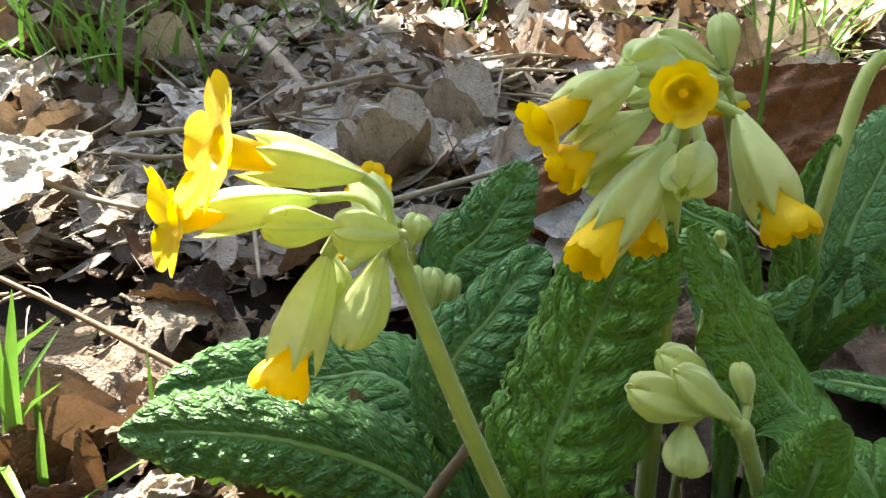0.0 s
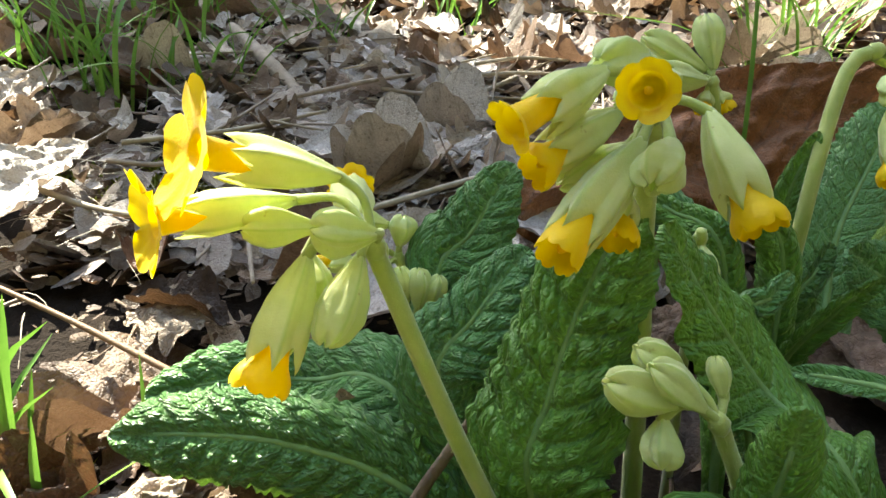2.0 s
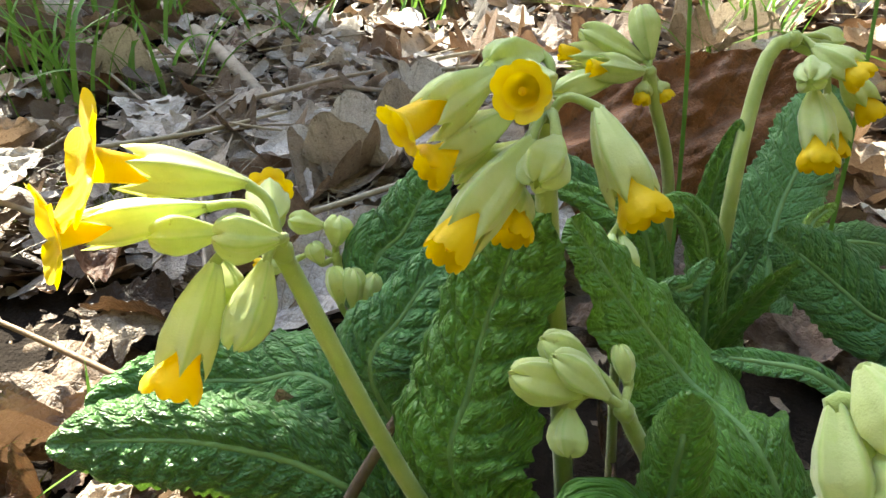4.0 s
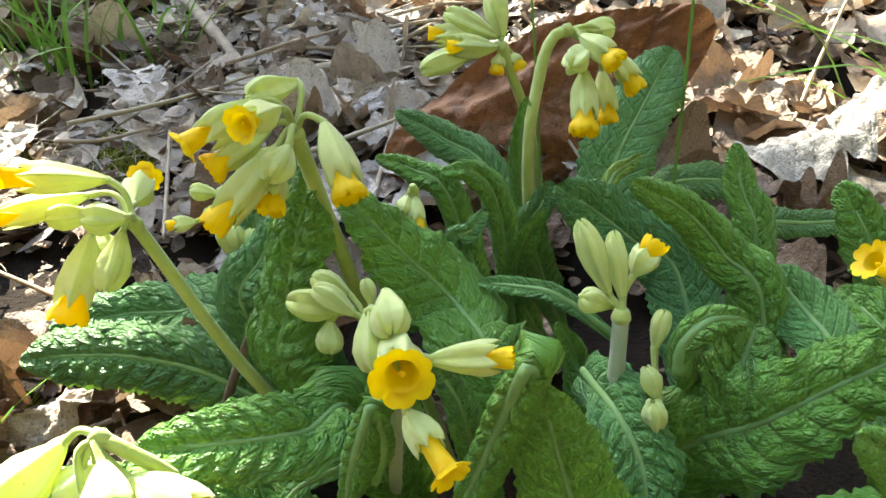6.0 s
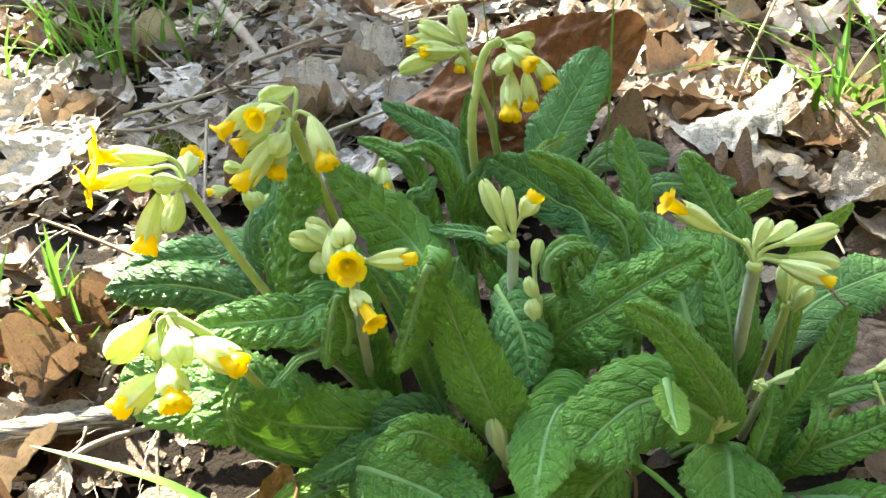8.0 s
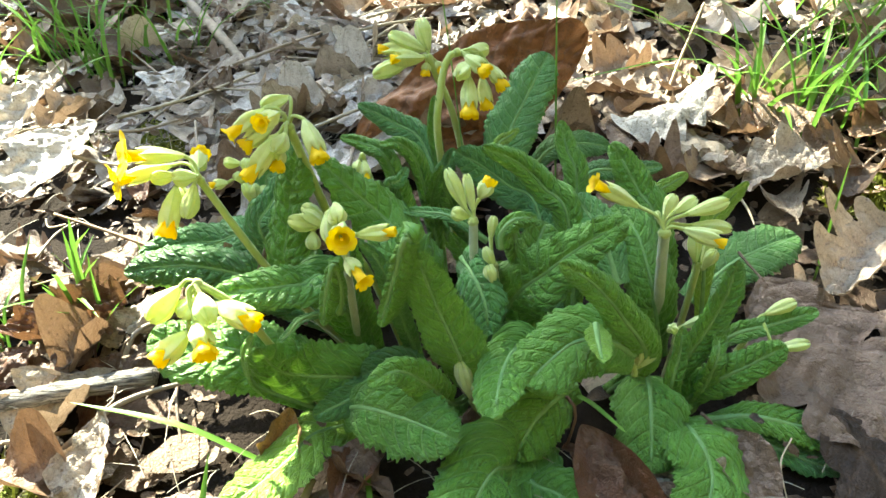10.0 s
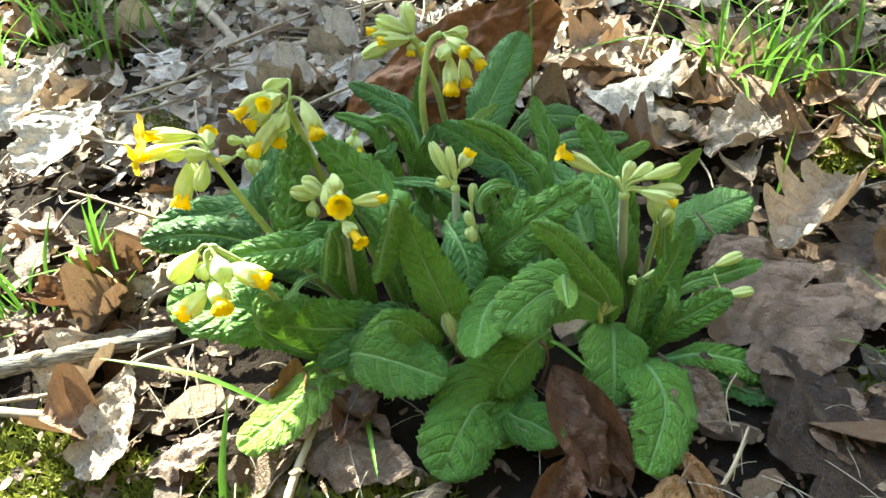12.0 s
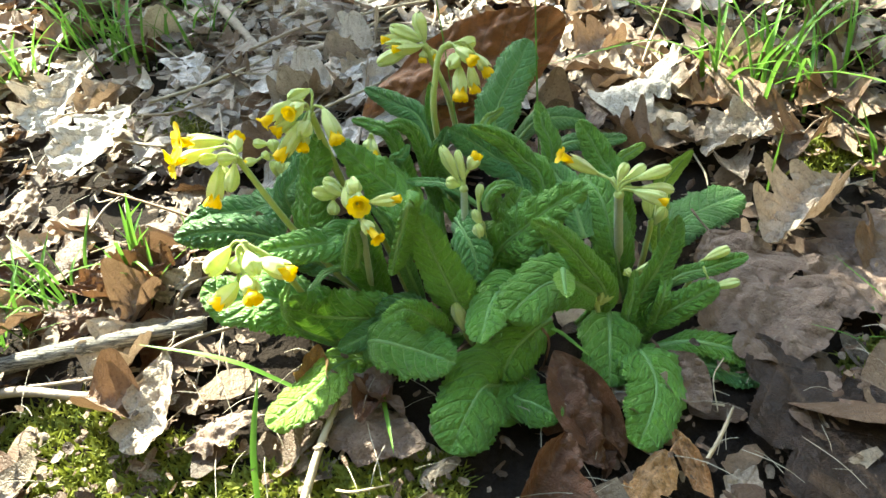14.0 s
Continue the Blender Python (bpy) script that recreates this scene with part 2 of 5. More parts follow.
def thing(name, at, label, category, group="", kind=""):
    ob = new(name)
    ob.empty_display_size = 0.01
    ob.location = at
    return tagged(ob, label, category, group, kind)


def part(name, me, parent, label=""):
    """One mesh under a thing or under a part; its vertices are given from the thing's base."""
    ob = new(name, me)
    ob.parent = parent
    return tagged(ob, label)


def unit(v):
    v = np.asarray(v, dtype=float)
    return v / (np.linalg.norm(v) + 1e-12)


def curve_through(points, n):
    """n points and tangents on a smooth line through the given points, spaced evenly by length."""
    p = np.asarray(points, dtype=float)
    if len(p) == 2:
        p = np.array([p[0], (p[0] + p[1]) / 2, p[1]])
    q = np.vstack([2 * p[0] - p[1], p, 2 * p[-1] - p[-2]])
    fine = []
    for i in range(1, len(q) - 2):
        a, b, c, d = q[i - 1], q[i], q[i + 1], q[i + 2]
        for s in np.linspace(0, 1, 24, endpoint=False):
            fine.append(0.5 * (2 * b + (c - a) * s + (2 * a - 5 * b + 4 * c - d) * s * s + (3 * b - a - 3 * c + d) * s ** 3))
    fine.append(q[-2])
    fine = np.array(fine)
    run = np.concatenate([[0], np.cumsum(np.linalg.norm(np.diff(fine, axis=0), axis=1))])
    at = np.linspace(0, run[-1], n)
    c = np.stack([np.interp(at, run, fine[:, k]) for k in range(3)], axis=1)
    t = np.gradient(c, axis=0)
    return c, t / np.linalg.norm(t, axis=1, keepdims=True), run[-1]


def tube(points, radii, sides=10, rings=16, rough=0.0, seed=0, caps=True):
    """A round rod through points; radii at even steps along it."""
    rng = np.random.default_rng(seed)
    c, t, length = curve_through(points, rings)
    r = np.interp(np.linspace(0, 1, rings), np.linspace(0, 1, len(radii)), radii)
    side = unit(np.cross(t[0], (0.3, 0.2, 0.9) if abs(t[0][2]) < 0.9 else (1, 0, 0)))
    verts, low = [], []
    for i in range(rings):
        side = unit(side - t[i] * (side @ t[i]))
        up = np.cross(t[i], side)
        for j in range(sides):
            a = 2 * math.pi * j / sides
            w = r[i] * (1 + rough * rng.uniform(-1, 1))
            verts.append(c[i] + w * (math.cos(a) * side + math.sin(a) * up))
            low.append(1 - i / (rings - 1))
    faces = grid_faces(rings, sides, True)
    if caps:
        faces.append(tuple(range(sides))[::-1])
        faces.append(tuple(range((rings - 1) * sides, rings * sides)))
    return np.array(verts), faces, low


def cells(u, v, size, seed, free=0.35):
    """0 on the net of veins, towards 1 on the blister between them: distances to the two nearest of jittered points, in rows along u."""
    rng = np.random.default_rng(seed)
    jit = rng.uniform(0.5 - free, 0.5 + free, (64, 64, 2))
    jit[..., 0] = 0.5 + (jit[..., 0] - 0.5) * 0.55
    jit[1::2, :, 1] += 0.5
    gu, gv = np.floor(u / size).astype(int), np.floor(v / size).astype(int)
    first, second = np.full(u.shape, 9.0), np.full(u.shape, 9.0)
    for du in (-1, 0, 1):
        for dv in (-2, -1, 0, 1):
            a, b = gu + du, gv + dv
            j = jit[a % 64, b % 64]
            d = np.hypot(a + j[..., 0] - u / size, b + j[..., 1] - v / size)
            second = np.minimum(second, np.maximum(first, d))
            first = np.minimum(first, d)
    return np.clip((second - first) * 1.6, 0, 1)


# ---- cowslip leaves ----
def blade(line, width, facing, origin, seed=1, crinkle=1.0, keel=0.2, roll=0.2, ruffle=0.022, wide=0.55, stalk=0.2, notch=1.0, point=2.7, material=None):
    """A wrinkled leaf along line (base to tip), its upper face towards facing. keel: how far its halves lift; roll: how far the edges turn back.
    Its skin is quilted: side veins run forward from the midrib, veinlets cross between them, and the leaf bulges in each mesh of that net."""
    reach = sum(np.linalg.norm(np.diff(np.array(line), axis=0), axis=1))
    c, t, length = curve_through(line, max(90, int(190 * min(1.0, reach / 0.09))))
    nu = len(c)
    half = np.concatenate([[0.025, 0.06], np.linspace(0.10, 0.95, int(18 + 700 * width)), [0.975, 1.0]])
    vs = np.concatenate([-half[::-1], [0.0], half])
    nv = len(vs)
    s = np.linspace(0, 1, nu)
    rise = np.clip((s - 0.06) / min(0.36, wide - 0.08), 0, 1)
    rise = rise * rise * (3 - 2 * rise)
    fall = np.sqrt(np.clip(1 - np.clip((s - wide) / (1 - wide), 0, 1) ** point, 0.0, 1))
    rng = np.random.default_rng(seed)
    ph = rng.uniform(0, 6.28, 8)
    uneven = 1 + 0.05 * np.sin(s * 9 + ph[5]) + 0.035 * np.sin(s * 17 + ph[6])
    w = width / 2 * (stalk + (1 - stalk) * rise) * fall * uneven + 0.0004
    n0 = unit(facing)
    S, V = np.meshgrid(s * length, vs, indexing="ij")
    A = np.abs(V)
    W = V * w[:, None]
    D = np.abs(W)
    right = (W > 0).astype(int)
    bow = D / max(0.004, width / 2)
    skew = S - D * (0.50 + 0.35 * bow) + 0.0007 * np.sin(D / 0.0035 + ph[5] + 2 * right) + 0.0009 * np.sin(S / 0.0075 + ph[6]) + right * 0.0031
    step = 0.0060 * min(1.25, max(0.7, width / 0.028))
    q = skew / step + 40.0
    band = np.floor(q).astype(int)
    vein = 1 - np.abs(2 * (q - band) - 1)
    shift = rng.uniform(0, 1, (160, 2))[band % 160, right]
    pace = rng.uniform(0.8, 1.25, (160, 2))[band % 160, right]
    p = D / (0.0042 * pace) + shift + 0.22 * np.sin(S / 0.0017 + ph[7])
    cross = 1 - np.abs(2 * (p - np.floor(p)) - 1)
    fine = cells(skew + 2.0, W + np.where(W > 0, 0.2, 0.9), 0.0019, seed + 7, 0.45)
    hill = np.minimum(vein * 1.15, cross * 1.1 + 0.12).clip(0, 1)
    swell = 0.7 + 0.5 * rng.uniform(0, 1, (160, 2))[(band + np.floor(p).astype(int) * 7) % 160, right]
    puff = (np.sin(np.minimum(vein * 1.3, 1) * 1.57) * 0.00020 + np.sin(hill * 1.57) * 0.00050 * swell + np.minimum(1, fine * 1.6) * 0.00006)
    puff *= crinkle * np.clip(D / 0.0020, 0, 1) * np.clip((s[:, None] - 0.10) / 0.2, 0, 1) * np.clip(w[:, None] / 0.008, 0.15, 1) * (1 - 0.6 * A ** 8)
    side = np.cross(t, n0)
    side /= np.linalg.norm(side, axis=1)[:, None]
    up = np.cross(side, t)
    run = (s * length)[:, None]
    tooth = notch * (0.032 * np.sin(run / 0.0029 * 6.28 + ph[0] + 2 * V) + 0.022 * np.sin(run / 0.0053 * 6.28 + ph[1] + V) + 0.03 * np.sin(run / 0.0145 * 6.28 + ph[2] + 3 * V)) * rise[:, None]
    X = W * (1 + tooth * A ** 6) * (1 - 0.35 * roll * A ** 3)
    k1, k2 = np.where(V > 0, ph[1], ph[2]), np.where(V > 0, ph[3], ph[4])
    wave = ruffle * width * A ** 2.5 * (np.sin(run / 0.017 * 6.28 + k1) + 0.7 * np.sin(run / 0.0085 * 6.28 + k2)) * rise[:, None]
    lift = w[:, None] * (keel * A - roll * A ** 3 * 1.6) + wave + puff - 0.0006 * np.exp(-(W / 0.0012) ** 2)
    verts = c[:, None, :] + side[:, None, :] * X[..., None] + up[:, None, :] * lift[..., None]
    rib_at = np.exp(-(W / (0.0013 - 0.0007 * s[:, None])) ** 2) * (1 - 0.5 * s[:, None])
    uvs = np.stack([skew + seed * 0.37, W], -1).reshape(-1, 2)
    verts = verts.reshape(-1, 3) - np.asarray(origin)
    attrs = {"cell": vein.ravel().tolist(), "net": cross.ravel().tolist(), "fine": fine.ravel().tolist(), "rib": rib_at.ravel().tolist()}
    return mesh_of("leaf", verts, grid_faces(nu, nv), material or LEAF, attrs, uvs.tolist())


# ---- cowslip flowers ----
def along(axis):
    """Rotation that turns +z to axis, as a numpy matrix."""
    return np.array(Vector(axis).to_track_quat("Z", "Y").to_matrix())


def calyx(base, tip, r, kind, origin, seed):
    base, tip = np.array(base), np.array(tip)
    axis = tip - base
    length = np.linalg.norm(axis)
    rng = np.random.default_rng(seed)
    na, nz = 50, 22
    turn, ph = rng.uniform(0, 6.28), rng.uniform(0, 6.28)
    bend = rng.uniform(-0.06, 0.06, 2) * length
    if kind == "bud":
        knots, sizes = [0, 0.06, 0.2, 0.42, 0.65, 0.85, 0.95, 1.0], [0.22, 0.34, 0.55, 0.86, 1.0, 0.82, 0.58, 0.22]
    else:
        knots, sizes = [0, 0.06, 0.2, 0.45, 0.7, 0.9, 1.0], [0.22, 0.34, 0.56, 0.88, 1.0, 0.92, 0.80]
    verts, rib = [], []
    teeth = rng.uniform(0.75, 1.25, 5)
    for i in range(nz):
        u = i / (nz - 1)
        rad = r * np.interp(u, knots, sizes)
        for j in range(na):
            a = 2 * math.pi * j / na + turn
            five = (5 * (a - turn) / (2 * math.pi)) % 1
            ridge = abs(2 * five - 1)
            which = int(5 * (a - turn) / (2 * math.pi) + 0.5) % 5
            gap = (1 - ridge) ** 0.8 if kind != "bud" else (1 - ridge) ** 2 * 0.5
            cut = 0.22 * teeth[which] * gap * max(0, (u - 0.7) / 0.3) ** 1.3
            rr = rad * (0.79 + 0.24 * ridge ** 1.3) * (1 + 0.05 * math.sin(3 * a + ph) + 0.03 * math.sin(7 * u + 2 * a))
            rr *= 1 + 0.09 * noise.noise((math.cos(a) * 2.2, math.sin(a) * 2.2, u * 1.8 + seed * 0.7)) + 0.05 * noise.noise((math.cos(a) * 6, math.sin(a) * 6, u * 3 + seed)) + 0.022 * abs(math.sin(10 * a + 2 * u))
            if kind != "bud" and u > 0.85:
                rr *= 1 - 0.05 * (u - 0.85) / 0.15 * (1 - ridge)
            z = u * length * (1 - cut)
            verts.append((rr * math.cos(a) + bend[0] * u * u, rr * math.sin(a) + bend[1] * u * u, z))
            rib.append(max(0, ridge - 0.8) * 5)
    m = along(axis)
    verts = np.array(verts) @ m.T + base - np.asarray(origin)
    faces = grid_faces(nz, na, True)
    faces.append(tuple(range(na))[::-1])
    return mesh_of("calyx", verts, faces, CALYX, {"rib": rib})


def corolla(base, tip, r, kind, across, proud, origin, seed):
    """Petals: a tube in the calyx that opens into five notched lobes."""
    base, tip = np.array(base), np.array(tip)
    axis = tip - base
    length = np.linalg.norm(axis)
    rng = np.random.default_rng(seed + 50)
    na = 80
    R, proud = across / 2000, proud / 1000
    neck = min(0.62 * r, R * 0.6)
    if kind not in ("open", "dish"):
        neck, R = 0.70 * r, min(max(0.80 * r, 1.1 * R), 1.02 * r)
        proud = max(proud, 0.0030)
        if across < 5:
            neck, R, proud = 0.52 * r, 0.60 * r, 0.0022
    flat = kind in ("open", "dish")
    rows = [(0.55 * length, neck * 0.5, 0.0), (0.85 * length, neck * 0.8, 0.0), (length + (0.78 if flat else -0.2) * proud, neck, 0.25 if flat else 0.0)]
    steps = 9
    turn = rng.uniform(0, 6.28)
    tilt = rng.uniform(-0.25, 0.25, 5)
    verts, throat = [], []
    for z, rad, th in rows:
        for j in range(na):
            a = 2 * math.pi * j / na
            verts.append((rad * math.cos(a), rad * math.sin(a), z))
            throat.append(th)
    for k in range(1, steps + 1):
        f = k / steps
        for j in range(na):
            a = 2 * math.pi * j / na
            ang = a - turn
            lobe = (5 * ang / (2 * math.pi)) % 1
            which = int(5 * ang / (2 * math.pi)) % 5
            x = 2 * lobe - 1
            edge = (1 - abs(x) ** 3.2) ** 0.5 if abs(x) < 1 else 0
            notch = 0.17 * math.exp(-(x / 0.16) ** 2)
            reach = 0.50 + 0.52 * edge - notch
            if kind == "dish":
                reach = 0.76 + 0.24 * edge - notch * 0.55
            if flat:
                rad = neck + (R - neck) * f * (1 + (reach - 1) * f)
                z = length + proud * (0.8 + 0.2 * f) + R * (0.13 * f * f * (1 + tilt[which] * 3) - 0.12 * x * x * f * f + 0.02 * f * math.sin(5 * x + turn))
            else:
                rad = neck + (R - neck) * math.sin(f * 2.2) * (1 - 0.05 * x * x * f) + 0.06 * R * (1 if which % 2 else -1) * (1 - x * x) * f
                z = length + proud * (1.2 * f - 0.2) * (1 + (reach - 1) * 0.8 * f) + tilt[which] * 0.35 * proud * f
            rad *= 1 - 0.07 * abs(x) ** 4 * f
            verts.append((rad * math.cos(a), rad * math.sin(a), z))
            throat.append((max(0.0, 1.0 - 1.7 * f) if flat else 0.0) * (0.65 + 0.35 * math.cos(2 * math.pi * lobe * 1.0 + math.pi)))
    start = len(verts)
    eye = 12
    for rr, zz in ((neck * 0.24, length + 0.35 * proud), (neck * 0.10, length + 0.5 * proud + 0.0002)):
        for j in range(eye):
            a = 2 * math.pi * j / eye
            verts.append((rr * math.cos(a), rr * math.sin(a), zz))
            throat.append(0.25)
    faces = grid_faces(len(rows) + steps, na, True)
    faces += grid_faces(2, eye, True, start)
    faces.append(tuple(range(start + eye, start + 2 * eye)))
    faces.append(tuple(range(na))[::-1])
    m = along(axis)
    verts = np.array(verts) @ m.T + base - np.asarray(origin)
    return mesh_of("corolla", verts, faces, PETAL, {"throat": throat})


def fuzz(v, f, low, line, n, seed):
    """Adds short fine hairs that stand off a rod's skin."""
    rng = np.random.default_rng(seed + 900)
    c, t, _ = curve_through(line, 34)
    v, f, low = [tuple(p) for p in v], list(f), list(low)
    count = len(v)
    for k in rng.integers(0, count, n):
        i = min(33, int(k) // 14)
        p = np.array(v[k]) + t[i] * rng.uniform(-0.0015, 0.0015)
        out = unit(np.array(v[k]) - c[i])
        w = np.cross(out, t[i]) * 0.00004
        tip = p + out * rng.uniform(0.0003, 0.0008) + t[i] * rng.normal(0, 0.00015)
        s = len(v)
        v += [tuple(p - w), tuple(p + w), tuple(tip)]
        f.append((s, s + 1, s + 2))
        low += [low[k]] * 3
    return np.array(v), f, low


def umbel(plant, stem_line, blooms, radius=0.0019, seed=1, label="hairy pale green flower stem"):
    """A flower stem under a plant, with a pedicel, calyx and corolla for each bloom: (base, tip, radius in mm, kind, width and length of the corolla in mm)."""
    origin = plant.location
    v, f, low = tube(stem_line, [radius * 1.25, radius * 1.05, radius, radius * 0.95], 14, 34, 0.015, seed)
    v, f, low = fuzz(v, f, low, stem_line, 1100, seed)
    stem = part("flower_stem", mesh_of("flower_stem", v - np.asarray(origin), f, STEM_GREY if seed in (3, 5, 6) else STEM, {"low": low}), plant, label)
    top = np.array(stem_line[-1])
    before = np.array(stem_line[-2])
    upward = unit(top - before)
    v, f, low = tube([top - upward * 0.002, top, top + upward * 0.0018], [radius * 0.9, radius * 1.2, radius * 0.8], 12, 8, 0.06, seed)
    part("node", mesh_of("node", v - np.asarray(origin), f, STEM, {"low": [0.0] * len(v)}), stem)
    for k, (base, tip, r, kind, across, proud) in enumerate(blooms):
        b, e = np.array(base), np.array(tip)
        gap = np.linalg.norm(b - top)
        reach = unit(e - b)
        mid = (top + b) / 2 + upward * gap * 0.22 - reach * gap * 0.18
        v, f, low = tube([top, mid, b, b + reach * 0.0012], [0.0009, 0.0008, 0.0008, 0.0011], 8, 14, 0.03, seed + k)
        part("pedicel", mesh_of("pedicel", v - np.asarray(origin), f, STEM, {"low": [0.0] * len(v)}), stem)
        part("calyx", calyx(base, tip, r / 1000, kind, origin, seed * 31 + k), stem, "pale yellow-green inflated calyx" if kind != "bud" else "closed pale green bud")
        if kind != "bud":
            part("corolla", corolla(base, tip, r / 1000, kind, across, proud, origin, seed * 31 + k), stem, "open deep yellow corolla" if kind in ("open", "dish") else "half-open yellow corolla")
    return stem


# ---- ground ----
def ground_height(x, y):
    return 0.004 * noise.noise((x * 9, y * 9, 0.3)) + 0.0025 * noise.noise((x * 31, y * 31, 1.7)) - 0.006


def build_ground():
    rings = [0.0] + [0.02 * 1.0 * k for k in range(1, 45)] + [0.9 * 1.22 ** k for k in range(1, 46)]
    sides = 96
    verts = [(0.15, 0.25, ground_height(0.15, 0.25))]
    for r in rings[1:]:
        for j in range(sides):
            a = 2 * math.pi * j / sides
            x, y = 0.15 + r * math.cos(a), 0.25 + r * math.sin(a)
            verts.append((x, y, ground_height(x, y) if r < 30 else -0.006))
    faces = [(0, 1 + j, 1 + (j + 1) % sides) for j in range(sides)]
    faces += grid_faces(len(rings) - 1, sides, True, 1)
    ob = new("ground", mesh_of("ground", verts, faces, SOIL))
    tagged(ob, "dark damp woodland soil under fallen leaves", "ground", kind="structure")


build_ground()


def build_shade_tree(at, girth, label):
    """A tree added out of view so that its trunk shades part of the ground."""
    ob = thing("tree", at, label, "tree")
    rings, sides = 40, 28
    verts = []
    for i in range(rings):
        h = i / (rings - 1) * 6.0
        r = girth * (1 - 0.04 * h + 0.6 * math.exp(-h * 6))
        for j in range(sides):
            a = 2 * math.pi * j / sides
            k = r * (1 + 0.05 * noise.noise((math.cos(a) * 3, math.sin(a) * 3, h * 1.3)))
            verts.append((k * math.cos(a) + 0.02 * math.sin(h), k * math.sin(a), h - 0.03))
    part("trunk", mesh_of("trunk", verts, grid_faces(rings, sides, True), BARK), ob)
    rng = np.random.default_rng(4)
    for k in range(9):
        h = 3.2 + 0.32 * k
        a = 2.4 * k
        d = np.array((math.cos(a), math.sin(a), 0.55))
        p0 = np.array((0.0, 0.0, h))
        pts = [p0, p0 + d * 0.6 + rng.normal(0, 0.06, 3), p0 + d * 1.3 + rng.normal(0, 0.15, 3), p0 + d * 2.0 + rng.normal(0, 0.25, 3)]
        v, f, _ = tube(pts, [0.05, 0.035, 0.022, 0.008], 8, 20, 0.05, k)
        part("limb", mesh_of("limb", v, f, BARK), ob)


# Both trees are unseen blockers, placed to throw the shade band and a thin dapple.
build_shade_tree(Vector((0.1885, 0.1271, -0.02)) + SUN_SIDE * 3.0, 0.149, "unseen grey-brown tree added to shade the plant")
build_shade_tree(Vector((0.470, 0.317, -0.02)) + SUN_SIDE * 4.2, 0.030, "unseen slim tree added to dapple the litter")


def build_sky_block():
    """An unseen dark wall of woodland round about, added to block sky light: low towards the sun and high behind the
    camera.
    """
    n = 120
    verts = []
    for j in range(n):
        a = 2 * math.pi * j / n
        away = (1 - (math.cos(a) * SUN_SIDE.x + math.sin(a) * SUN_SIDE.y)) / 2
        # The added wall's height steers how much sky light arrives from each side.
        h = 3.2 + 16.0 * away + 0.8 * noise.noise((math.cos(a) * 6, math.sin(a) * 6, 0.5))
        for k in range(6):
            rad = 9.0 + 0.5 * noise.noise((math.cos(a) * 9, math.sin(a) * 9, k * 0.9))
            verts.append((0.15 + rad * math.cos(a), 0.2 + rad * math.sin(a), -0.1 + h * k / 5))
    faces = [(j * 6 + k, ((j + 1) % n) * 6 + k, ((j + 1) % n) * 6 + k + 1, j * 6 + k + 1) for j in range(n) for k in range(5)]
    ob = new("backdrop", mesh_of("backdrop", verts, faces, BLOCK_WOODS))
    tagged(ob, "unseen dark woodland ring added to block low sky light", "woodland", kind="structure")


build_sky_block()


# ---- cowslip plants ----
MAIN, RIGHT, BACK = (0.115, 0.130, -0.004), (0.240, 0.105, -0.004), (0.150, 0.215, -0.004)
plant = thing("cowslip_plant", MAIN, "flowering cowslip rosette with wrinkled green leaves in leaf litter", "plant", "cowslip clump")
plant_right = thing("cowslip_plant", RIGHT, "smaller cowslip with one upright flower head and spreading leaves", "plant", "cowslip clump")
plant_back = thing("cowslip_plant", BACK, "cowslip behind with two drooping flower heads and arched leaves", "plant", "cowslip clump")
leaf_count = [0]


def leaf(owner, line, width, facing, label="", **shape):
    leaf_count[0] += 1
    made = part("leaf", blade(line, width, facing, owner.location, seed=leaf_count[0], **shape), owner, label)
    c, t, _ = curve_through(line, 24)
    sunk = np.array([np.cross(unit(np.cross(a, unit(facing))), a) for a in t])
    v, f, low = tube(c[:-2] - sunk[:-2] * 0.0006, [0.0017, 0.0013, 0.0009, 0.0005], 7, 26)
    part("midrib", mesh_of("midrib", v - np.asarray(owner.location), f, RIB, {"low": low}), made, "pale fleshy midrib")


P = plant
leaf(P, [(0.1600, 0.1050, 0.0040), (0.1509, 0.0908, 0.0209), (0.1488, 0.0802, 0.0513), (0.1413, 0.0850, 0.0790), (0.1354, 0.0878, 0.1073)], 0.0257, (-0.25, -0.85, 0.45), crinkle=0.9, wide=0.45, keel=0.1, roll=0.12, stalk=0.3, label="tall broad leaf with a pale midrib")
leaf(P, [(0.1347, 0.0879, 0.1085), (0.1329, 0.0866, 0.1127), (0.1261, 0.0855, 0.0948), (0.1171, 0.0822, 0.0720)], 0.0121, (-0.5, -0.8, 0.4), roll=0.75, keel=0.0, crinkle=2.4, wide=0.55, stalk=0.8, label="narrow leaf with rolled edges hanging over")
leaf(P, [(0.1033, 0.0930, 0.0942), (0.1024, 0.0907, 0.0998), (0.0970, 0.0887, 0.0866), (0.0927, 0.0865, 0.0712)], 0.0096, (-0.4, -0.9, 0.3), roll=0.75, keel=0.0, crinkle=2.4, wide=0.5, stalk=0.6, label="narrow young leaf with rolled edges")
leaf(P, [(0.0990, 0.0951, 0.0695), (0.1034, 0.0911, 0.0862), (0.1039, 0.0884, 0.1009)], 0.0046, (0.3, -0.9, 0.3), crinkle=0.8, stalk=0.35)
leaf(P, [(0.1500, 0.1280, 0.0150), (0.1292, 0.1353, 0.0673), (0.1181, 0.1529, 0.0743), (0.1040, 0.1546, 0.0926), (0.0914, 0.1557, 0.1116)], 0.0365, (0.6, -0.55, 0.6), crinkle=1.0, wide=0.4, point=1.6, stalk=0.4, keel=0.12, ruffle=0.03, label="long dark green leaf rising to a narrow tip")
